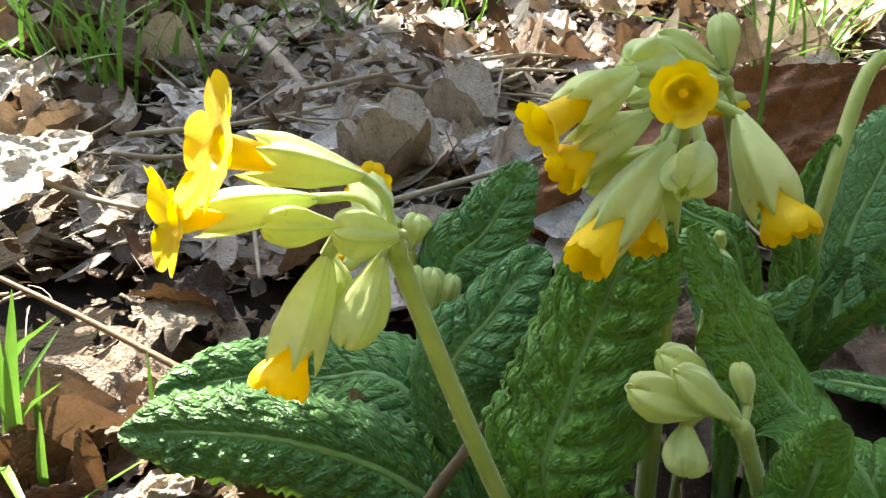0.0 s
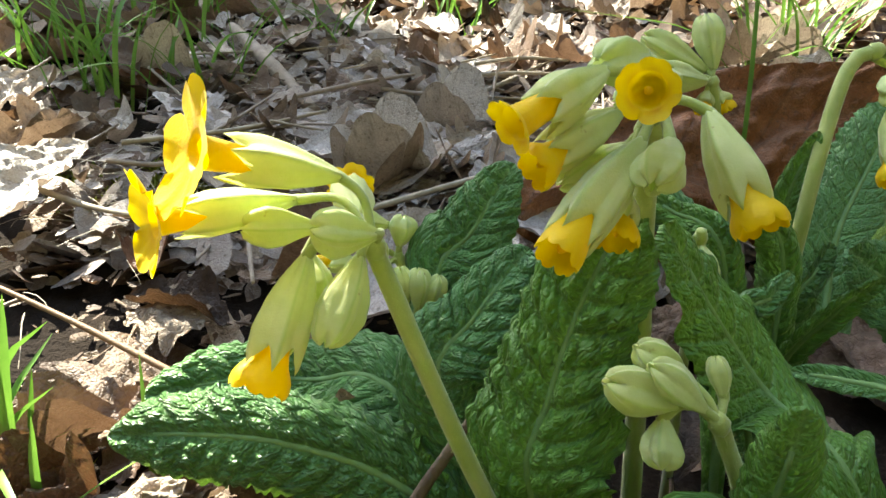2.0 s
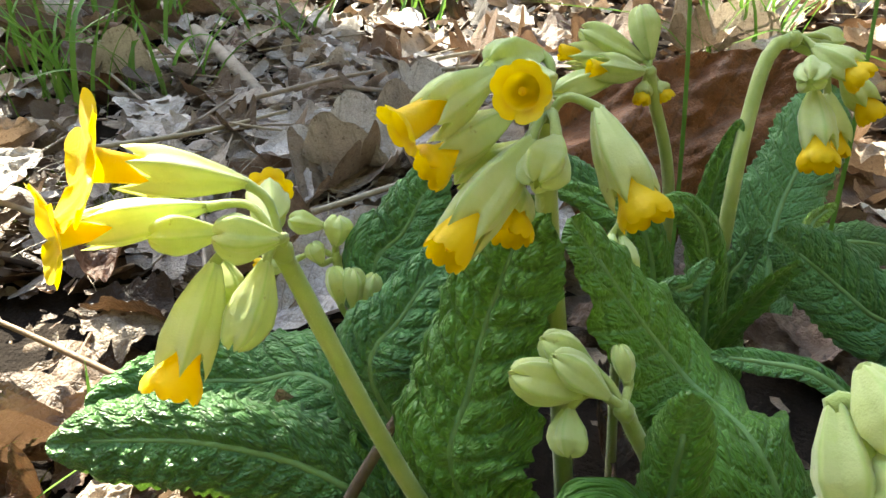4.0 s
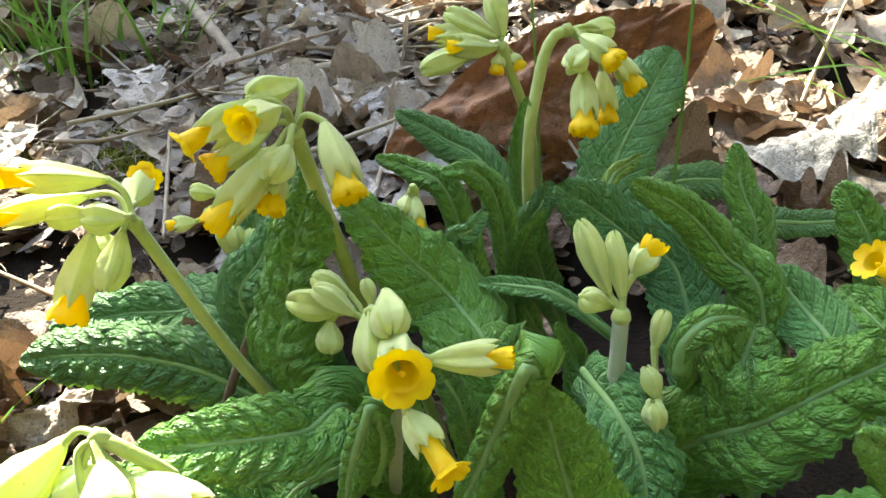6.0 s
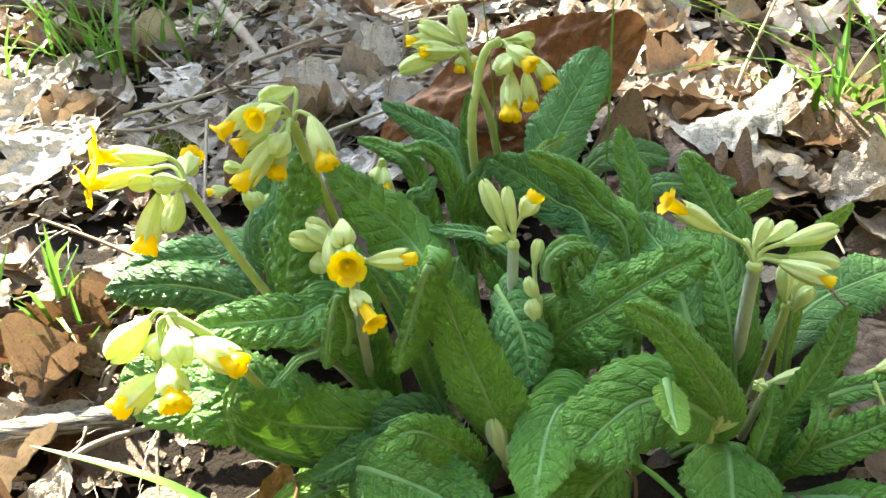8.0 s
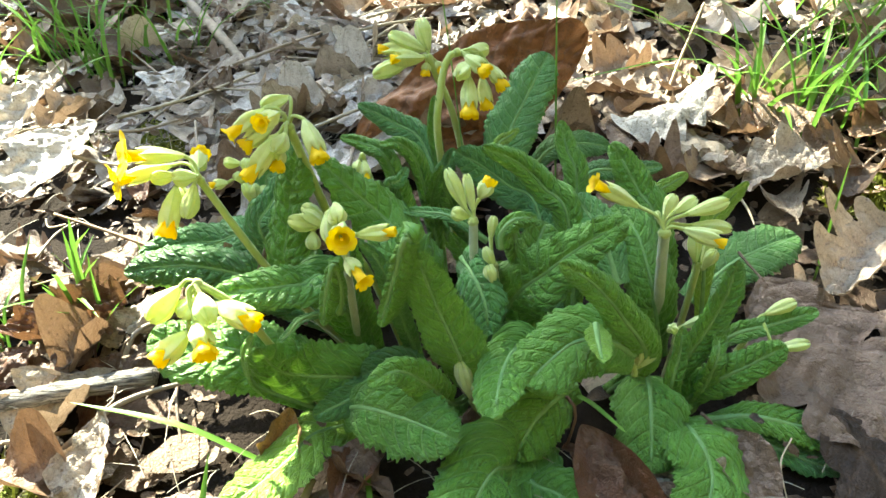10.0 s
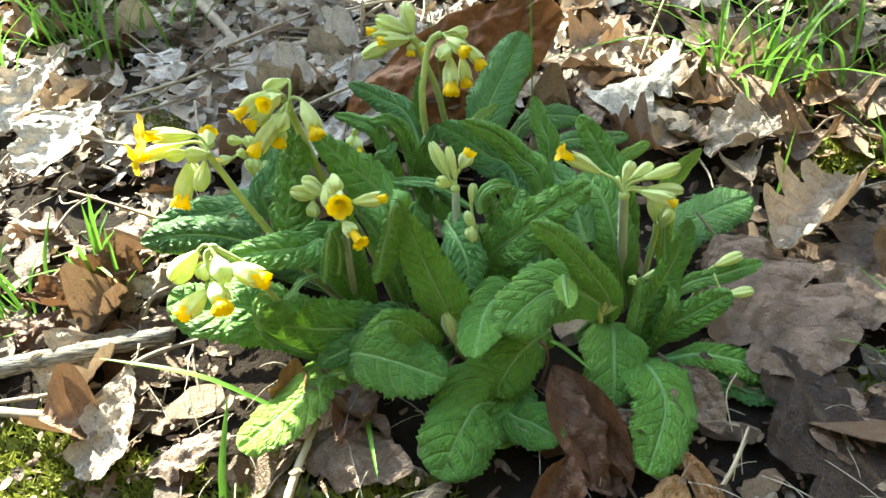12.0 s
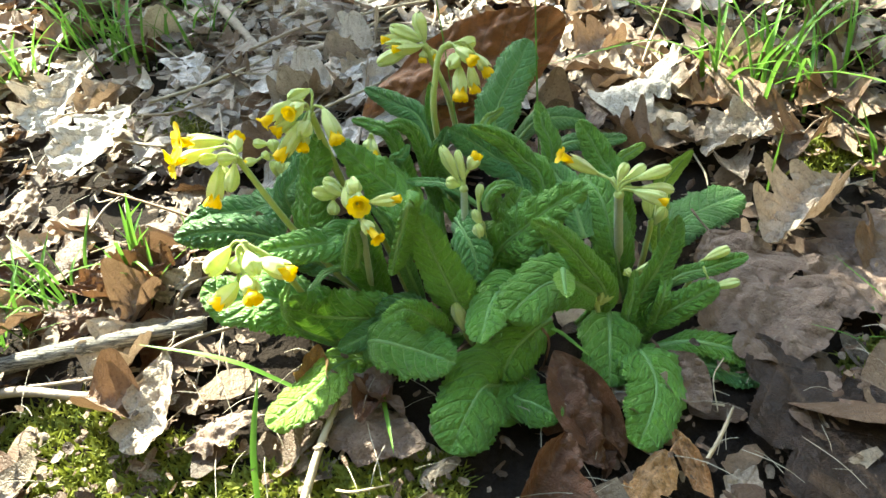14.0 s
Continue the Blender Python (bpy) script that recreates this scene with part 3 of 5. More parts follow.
leaf(P, [(0.0920, 0.1420, 0.0060), (0.0691, 0.1392, 0.0603), (0.0713, 0.1440, 0.0782), (0.0762, 0.1499, 0.0964), (0.0835, 0.1526, 0.1176)], 0.0318, (-0.6, -0.8, 0.2), crinkle=3.0, wide=0.5, keel=0.1, roll=0.2, stalk=0.35, ruffle=0.04, notch=0.9, label="upright leaf strongly quilted between its veins")
leaf(P, [(0.0800, 0.1700, 0.0050), (0.0511, 0.1950, 0.0676), (0.0588, 0.2000, 0.0846), (0.0685, 0.2050, 0.1014)], 0.0240, (-0.4, -0.8, 0.4), crinkle=1.2, stalk=0.5, material=LEAF_BLUE)
leaf(P, [(0.0850, 0.1550, 0.0050), (0.0517, 0.1650, 0.0612), (0.0589, 0.1720, 0.0787), (0.0705, 0.1800, 0.0920)], 0.0227, (-0.4, -0.7, 0.5), crinkle=1.4, stalk=0.5, material=LEAF_BLUE)
leaf(P, [(0.0880, 0.1420, 0.0080), (0.0439, 0.1550, 0.0414), (0.0175, 0.1569, 0.0533), (-0.0055, 0.1587, 0.0542), (-0.0244, 0.1598, 0.0521)], 0.0283, (0.15, -0.7, 0.65), crinkle=1.9, notch=1.3, ruffle=0.05, wide=0.42, stalk=0.3, keel=0.05, roll=0.3, material=LEAF_DEEP, label="broad dark green wrinkled leaf lying flat")
leaf(P, [(0.0820, 0.1520, 0.0080), (0.0402, 0.1780, 0.0505), (0.0173, 0.1873, 0.0459), (-0.0001, 0.1828, 0.0498), (-0.0206, 0.1731, 0.0518)], 0.0263, (0.1, -0.55, 0.85), crinkle=1.3, wide=0.5, stalk=0.4, ruffle=0.03, material=LEAF_BLUE)
leaf(P, [(0.1020, 0.1180, 0.0100), (0.0931, 0.1132, 0.0731), (0.0856, 0.0966, 0.0868), (0.0693, 0.0910, 0.0910), (0.0516, 0.0890, 0.0924)], 0.0226, (0, -0.55, 0.8), crinkle=1.3, wide=0.4, stalk=0.4, ruffle=0.035, label="wrinkled leaf spread level")
leaf(P, [(0.1000, 0.1080, 0.0060), (0.0479, 0.1005, 0.0472), (0.0362, 0.1018, 0.0480), (0.0233, 0.1023, 0.0497), (0.0072, 0.1082, 0.0561)], 0.0392, (0, -0.4, 1), crinkle=1.4, wide=0.5, stalk=0.4, label="sunlit wrinkled leaf under the flowers")
leaf(P, [(0.1120, 0.1080, 0.0100), (0.0990, 0.0905, 0.0339), (0.0794, 0.0871, 0.0413), (0.0693, 0.0833, 0.0505), (0.0648, 0.0813, 0.0668)], 0.0342, (-0.15, -0.9, 0.45), crinkle=1.3, wide=0.5, stalk=0.5, ruffle=0.045, keel=0.1, label="wrinkled leaf with its near half hanging down")
leaf(P, [(0.0880, 0.0920, 0.0050), (0.0627, 0.0754, 0.0480), (0.0627, 0.0714, 0.0710), (0.0692, 0.0715, 0.0839)], 0.0115, (-0.8, -0.5, 0.3), crinkle=0.6, stalk=0.5, label="leaf folded upright seen on its edge")
leaf(P, [(0.1150, 0.1050, 0.0040), (0.1072, 0.0866, 0.0299), (0.0960, 0.0759, 0.0347), (0.0833, 0.0691, 0.0350)], 0.0147, (0, -0.6, 0.8), material=LEAF_DEEP, stalk=0.5)
leaf(P, [(0.1337, 0.1000, 0.0165), (0.1192, 0.0931, 0.0376), (0.1037, 0.0872, 0.0381)], 0.0176, (-0.1, -0.6, 0.8), material=LEAF_DEEP, stalk=0.5)
leaf(P, [(0.1500, 0.0950, 0.0080), (0.1426, 0.0759, 0.0279), (0.1327, 0.0678, 0.0539), (0.1238, 0.0632, 0.0661), (0.1129, 0.0575, 0.0659)], 0.0157, (-0.1, -0.55, 0.85), crinkle=1.2, stalk=0.4, notch=1.5, wide=0.5)
leaf(P, [(0.0964, 0.0762, 0.0296), (0.1058, 0.0683, 0.0395), (0.1227, 0.0606, 0.0400), (0.1366, 0.0501, 0.0435), (0.1464, 0.0437, 0.0453)], 0.0321, (0, -0.55, 0.9), crinkle=1.3, wide=0.5, stalk=0.7, notch=1.5, label="rounded leaf with small insect holes")
leaf(P, [(0.1650, 0.0850, 0.0060), (0.1678, 0.0534, 0.0138), (0.1583, 0.0403, 0.0275), (0.1485, 0.0275, 0.0231), (0.1383, 0.0143, 0.0118)], 0.0432, (-0.15, -0.65, 0.75), crinkle=1.4, wide=0.55, stalk=0.6, point=3.0, label="broad leaf hanging over the litter")
leaf(P, [(0.1720, 0.0750, 0.0040), (0.1732, 0.0455, 0.0130), (0.1838, 0.0333, 0.0187), (0.1948, 0.0220, 0.0209)], 0.0243, (0, -0.55, 0.85), crinkle=1.1, wide=0.5, stalk=0.6, label="small rounded leaf close to the soil")
leaf(P, [(0.1984, 0.0799, 0.0290), (0.1867, 0.0664, 0.0359), (0.1755, 0.0568, 0.0324), (0.1676, 0.0500, 0.0199)], 0.0275, (-0.1, -0.75, 0.6), stalk=0.6, crinkle=1.1)
leaf(P, [(0.2225, 0.0791, 0.0454), (0.2087, 0.0742, 0.0617), (0.1962, 0.0722, 0.0644), (0.1855, 0.0663, 0.0619), (0.1738, 0.0557, 0.0601)], 0.0323, (0, -0.6, 0.8), crinkle=1.0, wide=0.45, stalk=0.6, ruffle=0.04, point=2.8, label="broad bluish-green leaf with a toothed edge")
leaf(P, [(0.1820, 0.0950, 0.0100), (0.1741, 0.0844, 0.0497), (0.1660, 0.0673, 0.0573), (0.1600, 0.0386, 0.0640)], 0.0250, (-0.25, -0.6, 0.8), crinkle=1.2, wide=0.5, stalk=0.6, ruffle=0.03, point=2.8)
leaf(P, [(0.2150, 0.0920, 0.0060), (0.2278, 0.0812, 0.0402), (0.2145, 0.0763, 0.0730), (0.2022, 0.0766, 0.0919), (0.1901, 0.0758, 0.1032)], 0.0161, (-0.15, -0.75, 0.6), crinkle=0.9, wide=0.5, roll=0.35, stalk=0.5, label="long arched leaf bending over")
leaf(P, [(0.2048, 0.0772, 0.0686), (0.2036, 0.0651, 0.0706), (0.2024, 0.0513, 0.0753)], 0.0105, (0, -0.8, 0.6), material=LEAF_FRESH_LIT, crinkle=0.3, wide=0.3, stalk=0.4, point=1.4, keel=0.1, roll=0.0, label="small pale heart-shaped young leaf")
leaf(P, [(0.1580, 0.1180, 0.0120), (0.1747, 0.1106, 0.0553), (0.1878, 0.1007, 0.0774), (0.2008, 0.0997, 0.0895), (0.2210, 0.0998, 0.1030)], 0.0331, (0, -0.65, 0.8), crinkle=1.5, wide=0.33, point=1.5, ruffle=0.06, notch=1.3, stalk=0.5, label="large wavy leaf with a pale midrib")
leaf(P, [(0.1828, 0.1065, 0.0736), (0.1857, 0.1123, 0.0822), (0.1909, 0.1195, 0.0901)], 0.0180, (0, -0.8, 0.6), crinkle=0.9, stalk=0.6)
leaf(P, [(0.1702, 0.1100, 0.0846), (0.1707, 0.1117, 0.0922), (0.1770, 0.1138, 0.0973), (0.1869, 0.1167, 0.0947)], 0.0093, (-0.3, -0.6, 0.8), roll=0.6, stalk=0.7, crinkle=1.3, ruffle=0.06, label="curled crinkly leaf")
leaf(P, [(0.1763, 0.1186, 0.0864), (0.1774, 0.1161, 0.0813), (0.1765, 0.1158, 0.0712)], 0.0105, (0.2, -0.9, 0.3), roll=0.6, stalk=0.7, crinkle=1.2, ruffle=0.06)
leaf(P, [(0.1524, 0.1308, 0.0651), (0.1568, 0.1105, 0.0721), (0.1612, 0.0986, 0.0660), (0.1615, 0.0889, 0.0550)], 0.0208, (0, -0.9, 0.45), crinkle=1.4, stalk=0.7, wide=0.5, point=3.0, notch=1.4, material=LEAF_BLUE)
leaf(P, [(0.1500, 0.1300, 0.0040), (0.1540, 0.1403, 0.0457), (0.1523, 0.1447, 0.0576), (0.1478, 0.1451, 0.0698)], 0.0099, (-0.3, -1, 0.2), keel=0.4, stalk=0.5)
leaf(P, [(0.1657, 0.1514, 0.0572), (0.1492, 0.1556, 0.0711), (0.1370, 0.1584, 0.0734), (0.1256, 0.1594, 0.0746)], 0.0064, (0, -0.5, 1), stalk=0.5, material=LEAF_BLUE)
leaf(P, [(0.0850, 0.1500, 0.0040), (0.0470, 0.1609, 0.0423), (0.0450, 0.1701, 0.0490), (0.0437, 0.1774, 0.0568)], 0.0098, (-0.4, -1, 0.2), keel=0.4, stalk=0.5)
leaf(P, [(0.1060, 0.1310, 0.0020), (0.0795, 0.1392, 0.0569), (0.0810, 0.1437, 0.0639), (0.0806, 0.1510, 0.0659)], 0.0086, (-0.3, -1, 0.3), keel=0.4, stalk=0.5)
# Part of this leaf's sunlight is put into its lighter green.
leaf(P, [(0.1050, 0.0900, 0.0030), (0.0805, 0.0740, 0.0176), (0.0709, 0.0609, 0.0188), (0.0596, 0.0459, 0.0221), (0.0455, 0.0352, 0.0205)], 0.0358, (-0.3, -0.15, 1), material=LEAF_FRESH_LIT, crinkle=1.2, wide=0.5, stalk=0.5, label="bright sunlit yellow-green leaf on the litter")
leaf(P, [(0.0970, 0.1133, 0.0552), (0.0818, 0.1002, 0.0642), (0.0755, 0.0943, 0.0624), (0.0692, 0.0899, 0.0587)], 0.0042, (-0.2, -0.4, 1), material=LEAF_BLUE, crinkle=0.4, stalk=0.6)
leaf(P, [(0.1300, 0.1100, 0.0020), (0.1219, 0.1014, 0.0740), (0.1187, 0.1018, 0.0907), (0.1125, 0.1023, 0.1021)], 0.0088, (0.3, -0.9, 0.4), material=LEAF_DEEP, stalk=0.5)
leaf(P, [(0.1059, 0.1221, 0.004), (0.1039, 0.1191, 0.045), (0.1019, 0.1161, 0.1034)], 0.0120, (-0.4, -0.9, 0.3), crinkle=1.2, stalk=0.6, wide=0.6, point=3.2, keel=0.0, roll=0.35, label="rounded young leaf standing upright")

P = plant_right
leaf(P, [(0.2308, 0.0855, 0.0247), (0.2283, 0.0723, 0.0301), (0.2257, 0.0579, 0.0266), (0.2228, 0.0419, 0.0150)], 0.0327, (-0.05, -0.65, 0.75), crinkle=1.0, wide=0.45, stalk=0.6, point=3.0, ruffle=0.03)
leaf(P, [(0.2400, 0.0800, 0.0060), (0.2424, 0.0517, 0.0251), (0.2446, 0.0359, 0.0213), (0.2378, 0.0203, 0.0171), (0.2281, 0.0048, 0.0167)], 0.0328, (0.1, -0.6, 0.8), crinkle=1.1, wide=0.5, stalk=0.5, label="broad bright leaf hanging over dry leaves")
leaf(P, [(0.2050, 0.1220, 0.0050), (0.2041, 0.1438, 0.0715), (0.1948, 0.1522, 0.0841), (0.1832, 0.1557, 0.0977), (0.1669, 0.1531, 0.1102)], 0.0154, (-0.25, -0.75, 0.55), crinkle=1.1, roll=0.35, wide=0.5, stalk=0.4, label="long arched leaf with sunlit edge")
leaf(P, [(0.1980, 0.1400, 0.0080), (0.1938, 0.1810, 0.0527), (0.1804, 0.1890, 0.0629), (0.1677, 0.1946, 0.0727), (0.1535, 0.1966, 0.0835)], 0.0258, (-0.25, -0.8, 0.55), crinkle=0.7, material=LEAF_BLUE, wide=0.5, stalk=0.4)
leaf(P, [(0.2060, 0.1500, 0.0020), (0.2137, 0.1749, 0.0684), (0.2101, 0.1851, 0.0845), (0.2080, 0.1922, 0.0978)], 0.0144, (-0.1, -1, 0.2), crinkle=0.8, stalk=0.5, roll=0.3)
leaf(P, [(0.2500, 0.1300, 0.0020), (0.2452, 0.1427, 0.0659), (0.2399, 0.1509, 0.0764), (0.2336, 0.1591, 0.0887), (0.2277, 0.1643, 0.0990)], 0.0194, (-0.1, -0.9, 0.4), crinkle=1.0, stalk=0.5, ruffle=0.04, wide=0.5)
leaf(P, [(0.2460, 0.1150, 0.0020), (0.2391, 0.1132, 0.0447), (0.2344, 0.1307, 0.0684), (0.2266, 0.1493, 0.0740)], 0.0244, (0.1, -0.9, 0.35), crinkle=0.9, stalk=0.4, wide=0.55)
leaf(P, [(0.2223, 0.1137, 0.0548), (0.2183, 0.1296, 0.0695), (0.2149, 0.1432, 0.0720), (0.2083, 0.1533, 0.0788)], 0.0195, (0, -0.9, 0.4), crinkle=0.6, stalk=0.6, material=LEAF_BLUE, wide=0.55)
leaf(P, [(0.2720, 0.1350, 0.0020), (0.2719, 0.1435, 0.0541), (0.2793, 0.1487, 0.0665), (0.2893, 0.1499, 0.0794)], 0.0131, (0.2, -0.9, 0.2), crinkle=0.6, stalk=0.5, material=LEAF_FRESH_LIT)
leaf(P, [(0.2408, 0.1651, 0.0468), (0.2544, 0.1713, 0.0630), (0.2612, 0.1738, 0.0657), (0.2704, 0.1769, 0.0687)], 0.0082, (0, -0.9, 0.4), crinkle=0.5, stalk=0.5, material=LEAF_FRESH_LIT)
# The deeper green puts shade into the colour of this flat leaf.
leaf(P, [(0.2720, 0.1500, 0.0040), (0.2922, 0.1617, 0.0169), (0.3155, 0.1734, 0.0180), (0.3378, 0.1827, 0.0173)], 0.0330, (0, -0.25, 1), crinkle=0.7, stalk=0.6, material=LEAF_DEEP, wide=0.5, notch=1.6, label="leaf spread on the litter, its green darkened as if shaded")
leaf(P, [(0.2075, 0.1941, 0.0496), (0.2260, 0.2000, 0.0601), (0.2446, 0.2050, 0.0563), (0.2677, 0.2100, 0.0527)], 0.0113, (0, -0.6, 0.8), crinkle=0.4, stalk=0.6, material=LEAF_DEEP)
leaf(P, [(0.2480, 0.0880, 0.0020), (0.2450, 0.0854, 0.0254), (0.2559, 0.0889, 0.0476), (0.2633, 0.0932, 0.0630), (0.2669, 0.0970, 0.0782)], 0.0153, (0.1, -0.9, 0.35), crinkle=1.1, stalk=0.4, keel=0.4, wide=0.5)
leaf(P, [(0.2577, 0.0923, 0.0280), (0.2712, 0.0942, 0.0374), (0.2881, 0.0965, 0.0389), (0.3090, 0.1002, 0.0413)], 0.0096, (0, -0.6, 0.9), crinkle=1.0, stalk=0.5, keel=0.4)
leaf(P, [(0.2460, 0.0820, 0.0040), (0.2548, 0.0795, 0.0206), (0.2712, 0.0777, 0.0347), (0.2858, 0.0784, 0.0444)], 0.0171, (0, -0.7, 0.7), crinkle=1.4, stalk=0.6, ruffle=0.05, wide=0.5, point=3.0)
leaf(P, [(0.2450, 0.0850, 0.0000), (0.2396, 0.0781, 0.0238), (0.2423, 0.0814, 0.0403), (0.2433, 0.0847, 0.0547)], 0.0076, (-0.2, -0.9, 0.3), keel=0.5, stalk=0.5)
leaf(P, [(0.2520, 0.0820, 0.0000), (0.2566, 0.0771, 0.0357), (0.2600, 0.0837, 0.0421), (0.2607, 0.0918, 0.0464)], 0.0103, (0.2, -0.9, 0.3), keel=0.3, stalk=0.5, ruffle=0.05)
leaf(P, [(0.2500, 0.0740, 0.0040), (0.2690, 0.0654, 0.0168), (0.2862, 0.0623, 0.0135), (0.3004, 0.0589, 0.0093), (0.3164, 0.0538, 0.0050)], 0.0168, (0, -0.3, 1), crinkle=1.2, stalk=0.3, wide=0.6, notch=1.6, label="toothed leaf lying on a wet fallen leaf")
leaf(P, [(0.2560, 0.0680, 0.0020), (0.2783, 0.0571, 0.0053), (0.2926, 0.0514, 0.0013), (0.3073, 0.0466, -0.0011)], 0.0132, (0, -0.25, 1), crinkle=0.6, stalk=0.7, material=LEAF_BLUE, notch=1.8, wide=0.5)

P = plant_back
leaf(P, [(0.2018, 0.2671, 0.0240), (0.2149, 0.2700, 0.0350), (0.2342, 0.2720, 0.0350), (0.2522, 0.2720, 0.0303)], 0.0186, (0, -0.6, 0.8), crinkle=0.4, stalk=0.6, material=LEAF_DEEP)
leaf(P, [(0.1450, 0.2100, 0.0040), (0.1345, 0.2493, 0.0559), (0.1154, 0.2637, 0.0682), (0.0956, 0.2714, 0.0785)], 0.0183, (-0.25, -0.7, 0.7), roll=0.35, stalk=0.5, wide=0.5, material=LEAF_BLUE)
leaf(P, [(0.1300, 0.1800, 0.0040), (0.1194, 0.1881, 0.0824), (0.1065, 0.1953, 0.0939), (0.0951, 0.1979, 0.0978)], 0.0126, (-0.25, -0.65, 0.75), roll=0.45, stalk=0.5, crinkle=1.3)
leaf(P, [(0.1400, 0.1850, 0.0040), (0.1347, 0.1879, 0.0759), (0.1270, 0.1880, 0.0953), (0.1166, 0.1846, 0.0987)], 0.0117, (-0.2, -0.65, 0.75), roll=0.45, stalk=0.5, crinkle=1.3)
leaf(P, [(0.1400, 0.1780, 0.0100), (0.1202, 0.1728, 0.0751), (0.1247, 0.1739, 0.0827), (0.1296, 0.1767, 0.0887)], 0.0087, (0, -0.9, 0.4), stalk=0.6, crinkle=1.2, material=LEAF_BLUE)
leaf(P, [(0.1500, 0.2050, 0.0020), (0.1448, 0.2119, 0.0643), (0.1430, 0.2129, 0.0887), (0.1456, 0.2118, 0.1085)], 0.0090, (-0.5, -0.8, 0.2), keel=0.4, stalk=0.5)
leaf(P, [(0.1550, 0.1950, 0.0020), (0.1389, 0.1850, 0.0509), (0.1429, 0.1767, 0.0782), (0.1470, 0.1715, 0.0905)], 0.0073, (-0.1, -0.9, 0.4), keel=0.4, stalk=0.5)
leaf(P, [(0.1600, 0.2050, 0.0040), (0.1456, 0.1980, 0.0622), (0.1491, 0.2000, 0.0735), (0.1529, 0.2030, 0.0815)], 0.0128, (0, -0.9, 0.4), stalk=0.5, material=LEAF_DEEP)
leaf(P, [(0.1800, 0.2350, 0.0300), (0.1853, 0.2528, 0.0548), (0.1988, 0.2696, 0.0728), (0.2152, 0.2885, 0.0910)], 0.0327, (-0.1, -0.9, 0.4), crinkle=0.5, stalk=0.6, wide=0.5, material=LEAF_BLUE, label="broad smooth dark leaf with a pale midrib")
leaf(P, [(0.1675, 0.2031, 0.0591), (0.1770, 0.2189, 0.0710), (0.1845, 0.2280, 0.0707), (0.1904, 0.2308, 0.0736)], 0.0063, (0, -0.9, 0.4), crinkle=0.2, stalk=0.6, material=LEAF_FRESH_LIT)

umbel(plant, [(0.088, 0.140, 0.0), (0.061, 0.138, 0.058), (0.0405, 0.1445, 0.1085), (0.0394, 0.1447, 0.1121)], [
        ((0.0336, 0.1505, 0.1219), (0.0172, 0.1408, 0.1295), 4.4, "open", 22, 4.6),
        ((0.0254, 0.1531, 0.1162), (0.0082, 0.1412, 0.1184), 4.0, "open", 17.5, 3.6),
        ((0.0303, 0.1454, 0.1151), (0.0178, 0.1448, 0.1159), 3.4, "bud", 0, 0),
        ((0.0405, 0.1404, 0.1168), (0.0303, 0.1381, 0.1186), 4.0, "bud", 0, 0),
        ((0.0284, 0.1428, 0.1109), (0.0229, 0.1311, 0.0969), 4.9, "bell", 9, 4),
        ((0.0273, 0.1493, 0.1080), (0.0295, 0.1427, 0.1009), 3.6, "bud", 0, 0),
        ((0.0375, 0.1412, 0.1122), (0.0330, 0.1319, 0.1004), 4.3, "bud", 0, 0),
        ((0.0359, 0.1545, 0.1121), (0.0330, 0.1682, 0.1105), 4.6, "open", 10, 3),
    ], 0.0018, 1, "leaning hairy yellow-green flower stem")
umbel(plant, [(0.100, 0.155, 0.0), (0.0905, 0.1525, 0.080), (0.0865, 0.1520, 0.108), (0.0835, 0.1500, 0.1315)], [
        ((0.0753, 0.1497, 0.1409), (0.0634, 0.1415, 0.1367), 4.3, "open", 9, 4),
        ((0.0785, 0.1494, 0.1347), (0.0662, 0.1417, 0.1293), 3.8, "bell", 7, 3),
        ((0.0804, 0.1495, 0.1289), (0.0692, 0.1433, 0.1243), 3.2, "bud", 0, 0),
        ((0.0806, 0.1432, 0.1322), (0.0680, 0.1284, 0.1227), 4.5, "bell", 6, 3.4),
        ((0.0839, 0.1405, 0.1334), (0.0803, 0.1322, 0.1293), 4.2, "bud", 0, 0),
        ((0.0914, 0.1474, 0.1354), (0.0964, 0.1351, 0.1247), 4.5, "bell", 8, 3.4),
        ((0.0821, 0.1458, 0.1404), (0.0774, 0.1335, 0.1431), 4.0, "dish", 8.7, 1.2),
        ((0.0842, 0.1602, 0.1405), (0.0734, 0.1509, 0.1415), 4.0, "bud", 0, 0),
        ((0.0794, 0.1445, 0.1235), (0.0778, 0.1390, 0.1198), 3.6, "bell", 8, 3.5),
    ], 0.0021, 2, "upright stem with a drooping cluster of blooms")
umbel(plant, [(0.098, 0.125, 0.0), (0.0977, 0.1219, 0.022), (0.104, 0.104, 0.075), (0.1095, 0.0892, 0.1170)], [
        ((0.1092, 0.0925, 0.1168), (0.1112, 0.0790, 0.1215), 4.8, "dish", 11.5, 1.2),
        ((0.1050, 0.0930, 0.1240), (0.1050, 0.0850, 0.1155), 3.4, "bud", 0, 0),
        ((0.1082, 0.0950, 0.1265), (0.1100, 0.0860, 0.1235), 4.0, "bud", 0, 0),
        ((0.1115, 0.0775, 0.1136), (0.1161, 0.0702, 0.1118), 3.3, "open", 8, 5),
        ((0.1155, 0.0859, 0.1176), (0.1284, 0.0840, 0.1188), 3.4, "bell", 3.5, 1.5),
    ], 0.0018, 3, "short stem with an open bloom facing outward")
